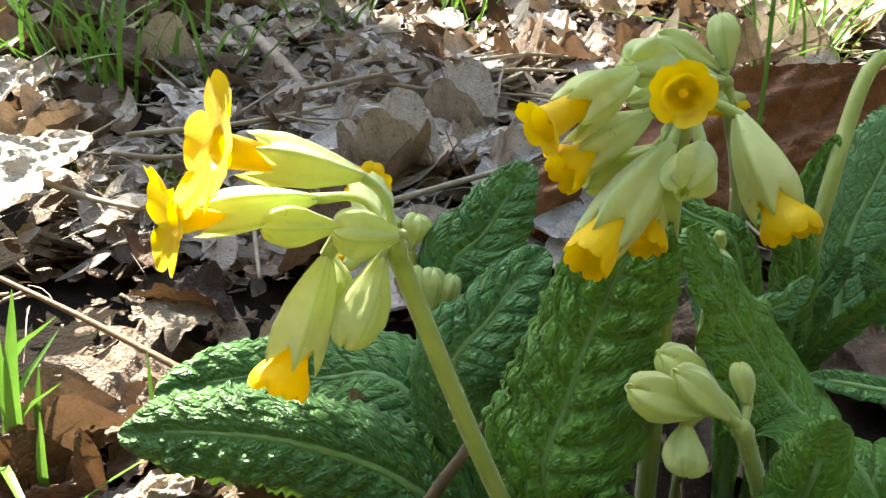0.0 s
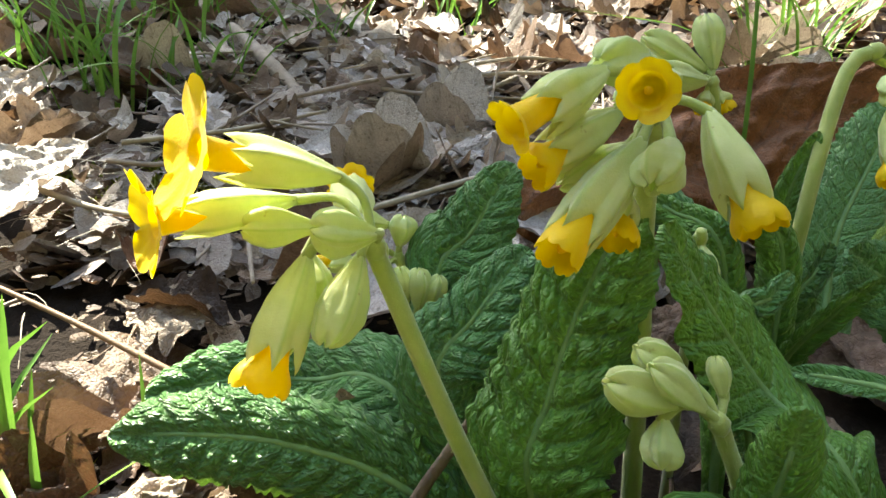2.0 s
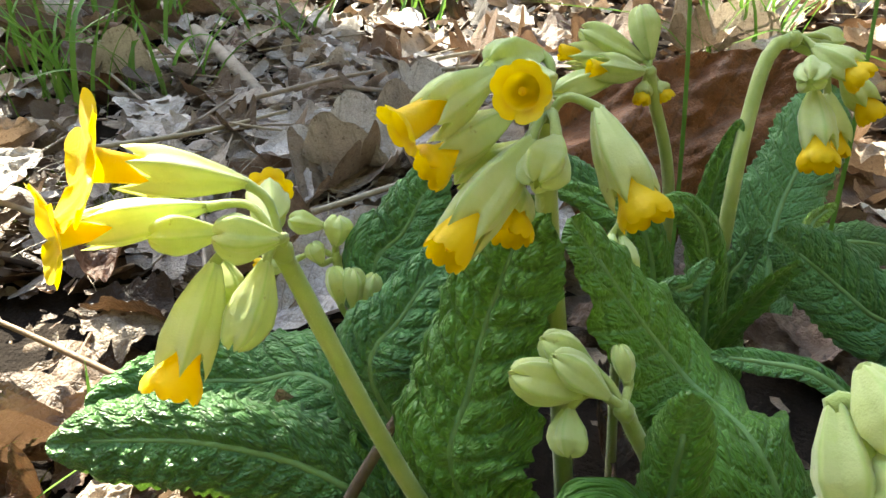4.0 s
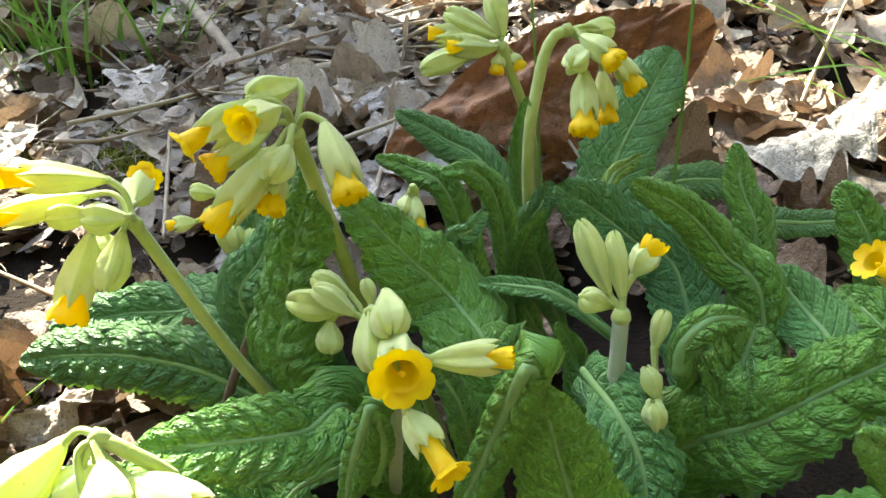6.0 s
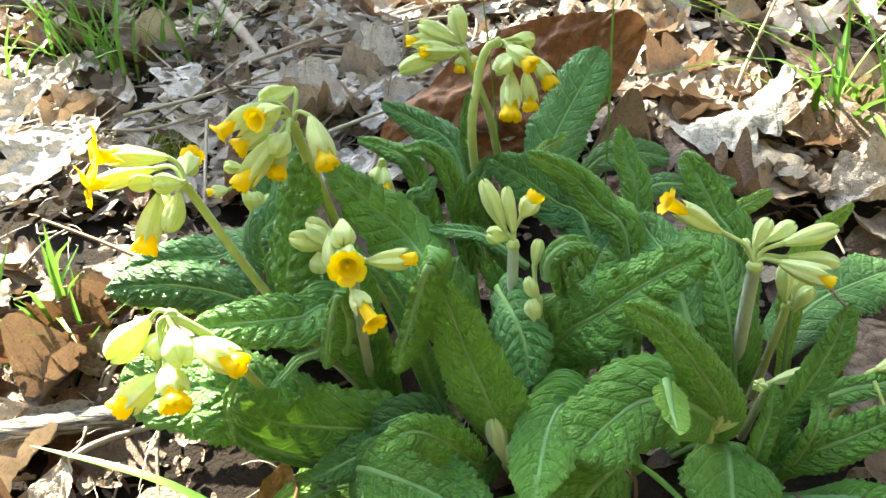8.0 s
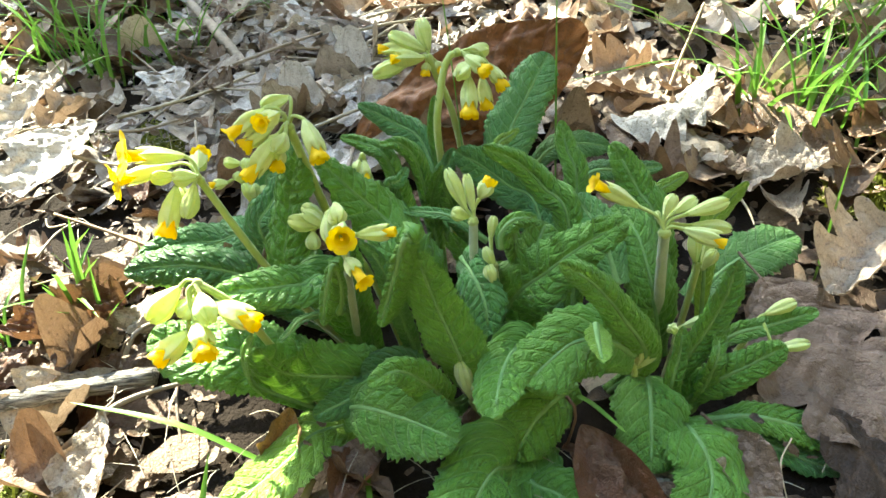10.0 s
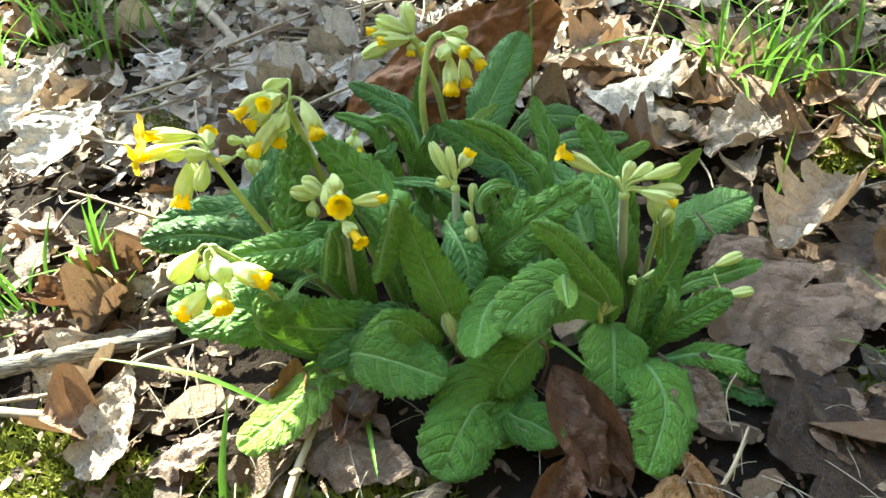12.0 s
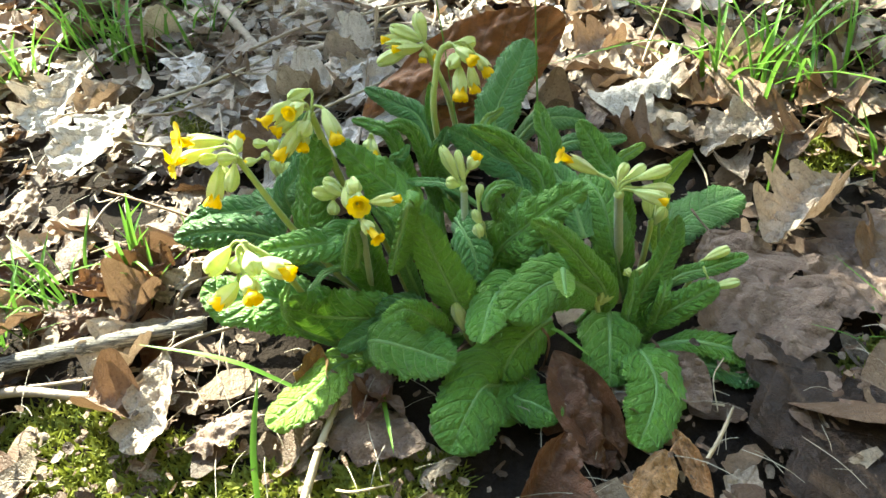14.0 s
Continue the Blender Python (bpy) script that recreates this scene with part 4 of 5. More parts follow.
umbel(plant, [(0.080, 0.100, 0.0), (0.072, 0.090, 0.045), (0.062, 0.085, 0.086), (0.0500, 0.0850, 0.1020)], [
        ((0.0422, 0.0850, 0.1005), (0.0306, 0.0740, 0.0943), 5.6, "bud", 0, 0),
        ((0.0517, 0.0803, 0.1002), (0.0567, 0.0690, 0.0952), 5.0, "bud", 0, 0),
        ((0.0483, 0.0826, 0.0970), (0.0426, 0.0771, 0.0906), 5.0, "bud", 0, 0),
        ((0.0549, 0.0808, 0.0941), (0.0699, 0.0743, 0.0893), 5.2, "bell", 8, 3),
        ((0.0441, 0.0740, 0.0867), (0.0341, 0.0650, 0.0828), 5.2, "bell", 5, 2),
        ((0.0485, 0.0740, 0.0911), (0.0525, 0.0640, 0.0862), 4.8, "bell", 9, 4),
    ], 0.0016, 4, "sunlit nodding cluster of pale blooms")
umbel(plant, [(0.158, 0.128, 0.0), (0.1581, 0.1187, 0.066), (0.1595, 0.1238, 0.0907)], [
        ((0.1572, 0.1272, 0.0945), (0.1497, 0.1346, 0.1122), 3.5, "bud", 0, 0),
        ((0.1600, 0.1258, 0.0940), (0.1578, 0.1331, 0.1094), 2.9, "bud", 0, 0),
        ((0.1632, 0.1301, 0.0982), (0.1675, 0.1330, 0.1033), 3.9, "bell", 6, 2),
        ((0.1582, 0.1293, 0.0893), (0.1502, 0.1290, 0.0931), 3.6, "bud", 0, 0),
    ], 0.0021, 5, "greyish upright stem with closed buds")
umbel(plant_right, [(0.243, 0.116, 0.0), (0.2428, 0.1159, 0.025), (0.2395, 0.110, 0.070), (0.2386, 0.1082, 0.0872)], [
        ((0.2291, 0.1154, 0.0964), (0.2130, 0.1167, 0.1075), 3.7, "open", 9.5, 3.5),
        ((0.2388, 0.1121, 0.0929), (0.2438, 0.1162, 0.1007), 3.1, "bud", 0, 0),
        ((0.2442, 0.1169, 0.0903), (0.2552, 0.1207, 0.0939), 3.1, "bud", 0, 0),
        ((0.2486, 0.1141, 0.0912), (0.2671, 0.1164, 0.0939), 3.4, "bud", 0, 0),
        ((0.2460, 0.1079, 0.0886), (0.2601, 0.1018, 0.0843), 3.9, "bell", 4.5, 1.5),
        ((0.2503, 0.1135, 0.0855), (0.2685, 0.1130, 0.0831), 3.1, "bud", 0, 0),
        ((0.2367, 0.1109, 0.0915), (0.2358, 0.1136, 0.0950), 1.6, "bud", 0, 0),
    ], 0.0024, 6, "sturdy upright stem with a spreading flower head")
umbel(plant_back, [(0.150, 0.205, 0.0), (0.1450, 0.2060, 0.0830), (0.1497, 0.2163, 0.1127), (0.1543, 0.2217, 0.1237), (0.1594, 0.2223, 0.1262)], [
        ((0.1643, 0.2154, 0.1152), (0.1627, 0.2032, 0.1026), 5.0, "bell", 10, 4),
        ((0.1633, 0.2190, 0.1251), (0.1713, 0.2115, 0.1204), 4.2, "bell", 9, 3.5),
        ((0.1743, 0.2219, 0.1185), (0.1801, 0.2156, 0.1099), 4.0, "bell", 7, 4),
        ((0.1655, 0.2190, 0.1212), (0.1576, 0.2072, 0.1190), 4.6, "bud", 0, 0),
        ((0.1609, 0.2252, 0.1238), (0.1761, 0.2273, 0.1236), 4.2, "bud", 0, 0),
        ((0.1709, 0.2197, 0.1127), (0.1718, 0.2114, 0.1008), 4.2, "bell", 7, 3),
    ], 0.0020, 7, "arched stem with a drooping flower head")
umbel(plant_back, [(0.160, 0.270, 0.0), (0.1536, 0.2747, 0.0604), (0.1450, 0.278, 0.090), (0.1419, 0.2790, 0.1005)], [
        ((0.1394, 0.2771, 0.1012), (0.1216, 0.2740, 0.1036), 5.0, "bell", 4, 1.5),
        ((0.1348, 0.2789, 0.1003), (0.1072, 0.2735, 0.0968), 5.0, "bud", 0, 0),
        ((0.1404, 0.2829, 0.1031), (0.1190, 0.2893, 0.1135), 5.5, "bud", 0, 0),
        ((0.1424, 0.2811, 0.1040), (0.1387, 0.2909, 0.1202), 5.5, "bud", 0, 0),
        ((0.1402, 0.2775, 0.0979), (0.1393, 0.2749, 0.0936), 3.2, "bell", 7, 3),
        ((0.1459, 0.2813, 0.0965), (0.1481, 0.2791, 0.0930), 3.2, "bell", 6, 3),
        ((0.1391, 0.2851, 0.1029), (0.1139, 0.2868, 0.1053), 5.0, "bell", 4.5, 2),
    ], 0.0022, 8, "pale stem with a dense one-sided flower head")
umbel(plant, [(0.070, 0.165, 0.0), (0.050, 0.195, 0.040), (0.0400, 0.2037, 0.0740)], [
        ((0.0372, 0.2069, 0.0822), (0.0280, 0.2063, 0.0850), 3.2, "bud", 0, 0),
        ((0.0400, 0.2041, 0.0776), (0.0415, 0.2065, 0.0855), 4.0, "bud", 0, 0),
        ((0.0366, 0.2008, 0.0740), (0.0339, 0.2020, 0.0799), 2.8, "bud", 0, 0),
        ((0.0283, 0.2030, 0.0737), (0.0210, 0.2002, 0.0747), 3.2, "bell", 3.5, 1.2),
    ], 0.0014, 9, "short stem with green buds")
umbel(plant, [(0.070, 0.165, 0.0), (0.052, 0.182, 0.035), (0.0447, 0.1892, 0.0624)], [
        ((0.0422, 0.1892, 0.0683), (0.0408, 0.1921, 0.0789), 3.0, "bud", 0, 0),
        ((0.0453, 0.1889, 0.0679), (0.0457, 0.1919, 0.0786), 3.3, "bud", 0, 0),
        ((0.0483, 0.1895, 0.0670), (0.0505, 0.1927, 0.0761), 3.0, "bud", 0, 0),
    ], 0.0014, 10, "short stem with green buds")
umbel(plant, [(0.118, 0.135, 0.0), (0.1084, 0.1314, 0.0600), (0.0985, 0.1295, 0.0855), (0.0970, 0.1290, 0.0885)], [
        ((0.0917, 0.1311, 0.0906), (0.0772, 0.1306, 0.0952), 4.2, "bud", 0, 0),
        ((0.0924, 0.1349, 0.0931), (0.0836, 0.1361, 0.0988), 3.6, "bud", 0, 0),
        ((0.0942, 0.1291, 0.0912), (0.0847, 0.1307, 0.0995), 3.4, "bud", 0, 0),
        ((0.0877, 0.1292, 0.0893), (0.0866, 0.1234, 0.0835), 3.8, "bud", 0, 0),
        ((0.0984, 0.1323, 0.0908), (0.0972, 0.1361, 0.0971), 2.2, "bud", 0, 0),
    ], 0.0016, 11, "short stem with a cluster of pale buds")
umbel(plant_back, [(0.118, 0.185, 0.0), (0.112, 0.182, 0.060), (0.1080, 0.1790, 0.0960)], [
        ((0.1082, 0.1782, 0.0941), (0.1091, 0.1716, 0.0887), 3.0, "bell", 4, 2),
        ((0.1061, 0.1784, 0.0946), (0.1035, 0.1740, 0.0908), 2.8, "bud", 0, 0),
    ], 0.0013, 12, "short stem with two small blooms")
umbel(plant, [(0.168, 0.125, 0.0), (0.168, 0.118, 0.045), (0.1672, 0.1125, 0.074)], [
        ((0.1664, 0.1170, 0.0855), (0.1684, 0.1203, 0.0955), 2.6, "bud", 0, 0),
        ((0.1665, 0.1100, 0.0760), (0.1632, 0.1120, 0.0850), 2.6, "bud", 0, 0),
        ((0.1660, 0.1045, 0.0700), (0.1640, 0.1070, 0.0795), 3.2, "bud", 0, 0),
    ], 0.0014, 13, "short stem with young green buds")
umbel(plant, [(0.158, 0.088, 0.0), (0.153, 0.080, 0.020), (0.152, 0.078, 0.026)], [
        ((0.1515, 0.0770, 0.0290), (0.1480, 0.0800, 0.0500), 4.0, "bud", 0, 0),
        ((0.1545, 0.0760, 0.0260), (0.1550, 0.0740, 0.0420), 3.2, "bud", 0, 0),
    ], 0.0016, 14, "short stem with a fat pale bud")
umbel(plant_right, [(0.226, 0.0900, 0.0), (0.224, 0.0820, 0.030), (0.223, 0.0810, 0.036)], [
        ((0.2225, 0.0810, 0.0380), (0.2190, 0.0820, 0.0520), 2.8, "bud", 0, 0),
        ((0.2245, 0.0810, 0.0370), (0.2260, 0.0820, 0.0500), 2.6, "bud", 0, 0),
        ((0.2260, 0.0820, 0.0350), (0.2330, 0.0820, 0.0460), 3.0, "bud", 0, 0),
    ], 0.0014, 15, "short stem with pale yellowish buds")
umbel(plant_right, [(0.256, 0.125, 0.0), (0.262, 0.128, 0.040), (0.263, 0.129, 0.048)], [
        ((0.2620, 0.1290, 0.0510), (0.2590, 0.1320, 0.0670), 3.4, "bud", 0, 0),
        ((0.2650, 0.1290, 0.0500), (0.2710, 0.1330, 0.0660), 3.2, "bud", 0, 0),
        ((0.2650, 0.1270, 0.0480), (0.2690, 0.1250, 0.0610), 3.2, "bud", 0, 0),
    ], 0.0016, 16, "short stem with green buds")
umbel(plant_right, [(0.246, 0.105, 0.0), (0.246, 0.096, 0.036), (0.246, 0.095, 0.042)], [
        ((0.2470, 0.0950, 0.0440), (0.2600, 0.0960, 0.0470), 3.0, "bell", 3.5, 1.2),
        ((0.2440, 0.0930, 0.0430), (0.2400, 0.0900, 0.0500), 2.6, "bud", 0, 0),
    ], 0.0014, 17, "short stem with a pale opening bud")
umbel(plant_right, [(0.268, 0.098, 0.0), (0.282, 0.100, 0.036), (0.284, 0.100, 0.040)], [
        ((0.2850, 0.1000, 0.0420), (0.2980, 0.1010, 0.0480), 3.2, "bud", 0, 0),
        ((0.2860, 0.0880, 0.0330), (0.3000, 0.0850, 0.0370), 3.0, "bud", 0, 0),
    ], 0.0014, 18, "short leaning stem with pale buds")


# ---- fallen leaves ----
def dry_leaf(shape, seed, length, ratio, curl, material, cup=0.3, lobes=4, rumple=1.0):
    """A fallen leaf from its stalk at the origin along +x: oak-lobed, oval or torn, bent, dished and rumpled."""
    rng = np.random.default_rng(seed)
    nu, nv = (120, 45) if length > 0.068 else (52, 25)
    ph = rng.uniform(0, 1, 8)
    verts, rib, vein = [], [], []
    bend, twist, dish = rng.uniform(-1, 1) * curl, rng.uniform(-0.8, 0.8) * curl, cup * rng.uniform(0.3, 1.2) * rng.choice([-1, 1, 1])
    for i in range(nu):
        s = i / (nu - 1)
        if shape == "oak":
            w = 0.03 + (max(0.0, math.sin(math.pi * s ** 1.2)) ** 0.62) * (0.50 + 0.18 * s)
        else:
            w = 0.02 + max(0, math.sin(math.pi * s ** 0.9)) ** 0.75 * 0.6
        for j in range(nv):
            v = 2 * j / (nv - 1) - 1
            side = 0 if v < 0 else 1
            a = abs(v)
            ww = w
            if shape == "oak":
                bump = abs(math.sin(math.pi * (lobes * s + 0.4 * ph[side]))) ** 0.8
                bump = max(bump, min(1.0, max(0.0, (s - 0.84) / 0.1)))
                ww = w * (0.60 + 0.42 * bump + 0.10 * noise.noise((s * 5, seed * 1.1, side * 7.3))) + 0.008 * noise.noise((s * 22, seed, side))
            elif shape == "torn":
                ww = w * (0.80 + 0.35 * noise.noise((s * 5, seed * 1.7, side * 9.1)) + 0.12 * noise.noise((s * 15, seed, side)))
            ww = max(0.006, ww)
            x = (s + 0.07 * a * ww * (1 if shape == "oak" else 0.4)) * length
            y = v * ww * ratio * 0.62 * length
            ray = (s - 0.40 * a * ww) * 8 + 0.3 * side
            fold = abs(2 * (ray % 1) - 1)
            crease = max(0.0, 1 - fold * 9.0)
            z = length * (bend * (s - 0.5) ** 2 * 1.6 + dish * (v * ww * ratio) ** 2 * 3 + twist * (s - 0.5) * v * ww * 0.8)
            q, p = s * 3.1, v * ww * 3.0
            z += rumple * length * (0.085 * noise.noise((q, p, seed * 1.3)) + 0.055 * noise.noise((q * 2.4, p * 2.2, seed * 2.1)) + 0.035 * abs(noise.noise((q * 5, p * 4.5, seed * 3.1))))
            z += length * 0.011 * min(1.0, rumple) * fold * min(1, a * 4) + length * curl * 0.45 * a ** 3 * ww * (0.4 + noise.noise((s * 3, side * 5.0, seed * 0.7)))
            verts.append((x, y, z))
            rib.append(math.exp(-(v * ww / 0.022) ** 2))
            vein.append(crease)
    stalk_v, stalk_f, _ = tube([(-0.22 * length, 0.03 * length * rng.uniform(-1, 1), 0), (-0.1 * length, 0, 0.0), (0.03 * length, 0, verts[nv // 2][2])], [0.0009, 0.0006, 0.0008], 5, 6)
    stalk = mesh_of("stalk", stalk_v, stalk_f, material, {"rib": [1.0] * len(stalk_v)})
    return mesh_of("fallen_leaf", verts, grid_faces(nu, nv), material, {"rib": rib, "vein": vein}), stalk


def lay(base, tip, shape, seed, ratio, curl, material, label, roll=0.0, cup=0.3, lobes=4, rumple=1.0):
    """One fallen leaf from base to tip, rolled about that line."""
    a, b = Vector(base), Vector(tip)
    me, stalk = dry_leaf(shape, seed, (b - a).length, ratio, curl, material, cup, lobes, rumple)
    ob = new("fallen_leaf", me)
    part("stalk", stalk, ob)
    x = (b - a).normalized()
    y = Vector((0, 0, 1)).cross(x).normalized()
    z = x.cross(y)
    m = Matrix((x, y, z)).transposed().to_4x4()
    ob.matrix_world = Matrix.Translation(a) @ m @ pose(0, 0, 0, roll)
    return tagged(ob, label, "fallen leaf", "fallen leaves")


lay((0.305, 0.148, 0.018), (0.323, 0.050, 0.010), "oak", 3, 1.0, 0.10, DRY_PINK, "large pinkish-brown oak leaf lying flat", 3, 0.08, 4, 0.75)
lay((0.412, 0.134, 0.012), (0.350, 0.084, 0.010), "oak", 5, 0.95, 0.08, DRY_PINK, "smooth pinkish-brown leaf under another", -3, 0.05, 3, 0.8)
lay((0.318, 0.064, 0.006), (0.322, 0.008, 0.008), "oak", 22, 0.75, 0.10, DRY_PINK, "narrow brown leaf beside a wet leaf", 5, 0.1, 3, 0.5)
lay((0.398, 0.238, 0.028), (0.328, 0.240, 0.016), "oak", 8, 0.9, 0.35, DRY_PALE, "pale tan curled oak leaf", 8, 0.5, 3)
lay((0.340, 0.322, 0.046), (0.268, 0.313, 0.014), "oak", 11, 0.95, 0.5, DRY_GLARE, "sunlit oak leaf with raised lobes, glare in its white colour", 12, 0.5, 4)
lay((0.402, 0.184, 0.022), (0.341, 0.139, 0.012), "oak", 14, 0.8, 0.4, DRY_PALE, "pale curled oak leaf on litter", 10, 0.6, 4)
lay((0.432, 0.166, 0.008), (0.366, 0.100, 0.006), "oak", 16, 0.9, 0.12, DRY_PINK, "pinkish-brown leaf with a folded edge", 4, 0.1, 3, 0.5)
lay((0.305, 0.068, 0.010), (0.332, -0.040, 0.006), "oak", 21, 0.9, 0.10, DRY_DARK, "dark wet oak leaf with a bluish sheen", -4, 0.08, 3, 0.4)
lay((0.262, -0.024, 0.001), (0.282, -0.004, 0.004), "torn", 23, 0.9, 0.2, DRY_PALE, "small pale leaf scrap on black soil", 4, 0.2)
lay((0.168, -0.026, 0.006), (0.196, 0.014, 0.020), "torn", 24, 0.9, 0.5, DRY_RED, "glossy russet leaf standing on edge", 30, 0.6, 4, 1.5)
lay((0.197, 0.056, 0.030), (0.217, -0.002, 0.006), "torn", 25, 0.6, 0.5, DRY_RED, "dark russet leaf folded over another", -20, 1.2, 4, 2.6)
lay((0.222, 0.006, 0.003), (0.196, 0.058, 0.030), "oval", 27, 0.6, 0.5, DRY_RED, "crumpled russet leaf under the rosette", -25, 0.8)
lay((0.243, 0.003, 0.014), (0.213, -0.028, 0.010), "torn", 30, 0.8, 0.5, DRY_TAN, "tan torn leaf on dark soil", 10, 0.6)
lay((0.253, 0.058, 0.020), (0.268, 0.024, 0.012), "oval", 33, 0.75, 0.3, DRY_PINK, "rounded pinkish-brown leaf near the rosette", 15, 0.6)
lay((-0.004, 0.036, 0.010), (0.038, 0.046, 0.022), "torn", 36, 0.8, 0.5, DRY_PINK, "crumpled reddish-brown leaf on moss", -10, 0.6)
lay((-0.019, 0.090, 0.024), (-0.027, 0.032, 0.008), "oak", 39, 0.7, 0.2, DRY_PALE, "grey-brown lobed leaf tilted up", 8, 0.2, 3)
lay((0.070, 0.046, 0.008), (0.126, 0.022, 0.012), "torn", 42, 0.85, 0.15, DRY_PINK, "brown leaf half under the rosette", 10, 0.25, 4, 0.6)
lay((0.084, 0.062, 0.020), (0.116, 0.040, 0.012), "torn", 43, 0.7, 0.4, DRY_PINK, "brown broken leaf under the plant", -18, 0.6)
lay((-0.190, 0.450, 0.045), (-0.220, 0.376, 0.018), "oak", 45, 0.95, 0.10, DRY_GLARE, "oak leaf in full sun, glare in its white colour", -10, 0.3, 4, 0.9)
lay((-0.128, 0.382, 0.032), (-0.172, 0.310, 0.014), "oak", 48, 1.0, 0.10, DRY_GLARE, "leaf half in shade, sun glare in its white colour", -6, 0.3, 4, 0.8)
lay((0.000, 0.268, 0.006), (0.082, 0.286, 0.034), "oval", 51, 0.75, 0.15, DRY_GREY, "large smooth pinkish-grey leaf tilted up", 12, 0.2, 4, 0.5)
lay((0.030, 0.400, 0.006), (0.095, 0.430, 0.026), "torn", 52, 0.5, 0.2, DRY_GREY, "pale grey weathered leaf scrap", 12, 0.2, 4, 0.5)
lay((-0.108, 0.165, 0.003), (-0.030, 0.172, 0.020), "torn", 53, 0.6, 0.5, DRY_RED, "folded russet leaf beside the grass", 14, 0.5, 4, 2.2)
lay((-0.050, 0.205, 0.004), (-0.020, 0.180, 0.026), "torn", 56, 0.9, 0.4, DRY_PINK, "crumpled pinkish leaf under a stalk", 12, 0.5)
lay((0.060, 0.060, 0.004), (0.068, 0.086, 0.022), "torn", 58, 0.8, 0.5, DRY_TAN, "small curled orange-brown leaf", 20, 0.7)
lay((0.085, 0.335, 0.012), (0.250, 0.345, 0.075), "oval", 54, 0.62, 0.2, DRY_RUST, "large russet leaf standing behind the plant", 50, 0.3)
lay((0.035, 0.190, 0.004), (0.062, 0.215, 0.030), "torn", 57, 0.8, 0.6, DRY_PINK, "curled tan leaf beside the plant", 22, 0.8)
lay((-0.075, 0.175, 0.004), (-0.035, 0.205, 0.028), "torn", 60, 0.7, 0.5, DRY_PINK, "curled brown leaf on the litter", -14, 0.7, 4, 1.8)
lay((-0.064, 0.158, 0.014), (-0.014, 0.172, 0.022), "torn", 71, 0.75, 0.4, DRY_PALE, "crumpled tan leaf in sun beside the grass", 10, 0.5, 4, 1.6)
lay((-0.062, 0.136, 0.004), (-0.010, 0.140, 0.012), "torn", 63, 0.7, 0.2, DRY, "crumpled brown leaf beside a stick", 6, 0.3)
lay((0.249, 0.016, 0.008), (0.256, -0.024, 0.010), "torn", 75, 0.4, 0.4, DRY_TAN, "narrow tan leaf strip on dark soil", 12, 0.4, 3, 1.2)
lay((-0.095, 0.150, 0.004), (-0.060, 0.115, 0.020), "oval", 66, 0.8, 0.4, DRY_PINK, "brown leaf with a sunlit dimple", 10, 0.6)


def scatter_leaves():
    rng = np.random.default_rng(12)
    kinds = []
    for k in range(26):
        shape = ("oak", "oak", "torn", "oval", "oak", "torn")[k % 6]
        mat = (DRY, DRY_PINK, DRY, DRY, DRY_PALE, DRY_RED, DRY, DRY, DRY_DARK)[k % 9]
        kinds.append((*dry_leaf(shape, 100 + k, rng.uniform(0.030, 0.066), rng.uniform(0.7, 1.15), rng.uniform(0.2, 0.7), mat, 0.6, int(rng.integers(3, 5))), shape))
    # Paler leaves for the back, where sunlit brightness is put into the colour.
    bright = []
    for k in range(6):
        shape = ("oak", "torn", "oval")[k % 3]
        bright.append((*dry_leaf(shape, 150 + k, rng.uniform(0.036, 0.062), rng.uniform(0.7, 1.1), rng.uniform(0.3, 0.8), (DRY_PALE, DRY_GREY, DRY_GLARE)[k % 3], 0.5, 3), shape))
    words = {"oak": "curled brown oak leaf on the ground", "torn": "torn crumpled brown leaf on the ground", "oval": "curled oval brown leaf on the ground"}
    step = 0.056
    count = 0
    for gx in range(-10, 13):
        for gy in range(-2, 16):
            x = 0.10 + gx * step + rng.uniform(-0.03, 0.03)
            y = gy * step + rng.uniform(-0.03, 0.03)
            q = rng.uniform(size=6)
            if abs(x - 0.13) > 0.25 + 0.45 * max(0, y + 0.05) or count > 275:
                continue
            if ((x - 0.150) / 0.120) ** 2 + ((y - 0.140) / 0.090) ** 2 < 1 and q[5] < 0.75:
                continue
            if -0.25 < x < -0.10 and 0.29 < y < 0.46:
                continue
            if (x < 0.05 and y < 0.07 and q[5] < 0.72) or (0.15 < x < 0.36 and y < 0.045) or (0.24 < x < 0.41 and y < 0.155):
                continue
            me, stalk, shape = kinds[int(q[0] * len(kinds))]
            # More of the pale ones either side of the trunk's shade band.
            if y > 0.32 and q[5] < (0.5 if x < -0.08 or x > 0.25 else 0.22):
                me, stalk, shape = bright[int(q[0] * len(bright))]
            ob = new("fallen_leaf", me)
            part("stalk", stalk, ob)
            ob.matrix_world = pose(x, y, 0.004 + 0.014 * q[1], (q[2] - 0.5) * 26, (q[3] - 0.5) * 22, q[4] * 360)
            tagged(ob, words[shape], "fallen leaf", "fallen leaves")
            count += 1


scatter_leaves()


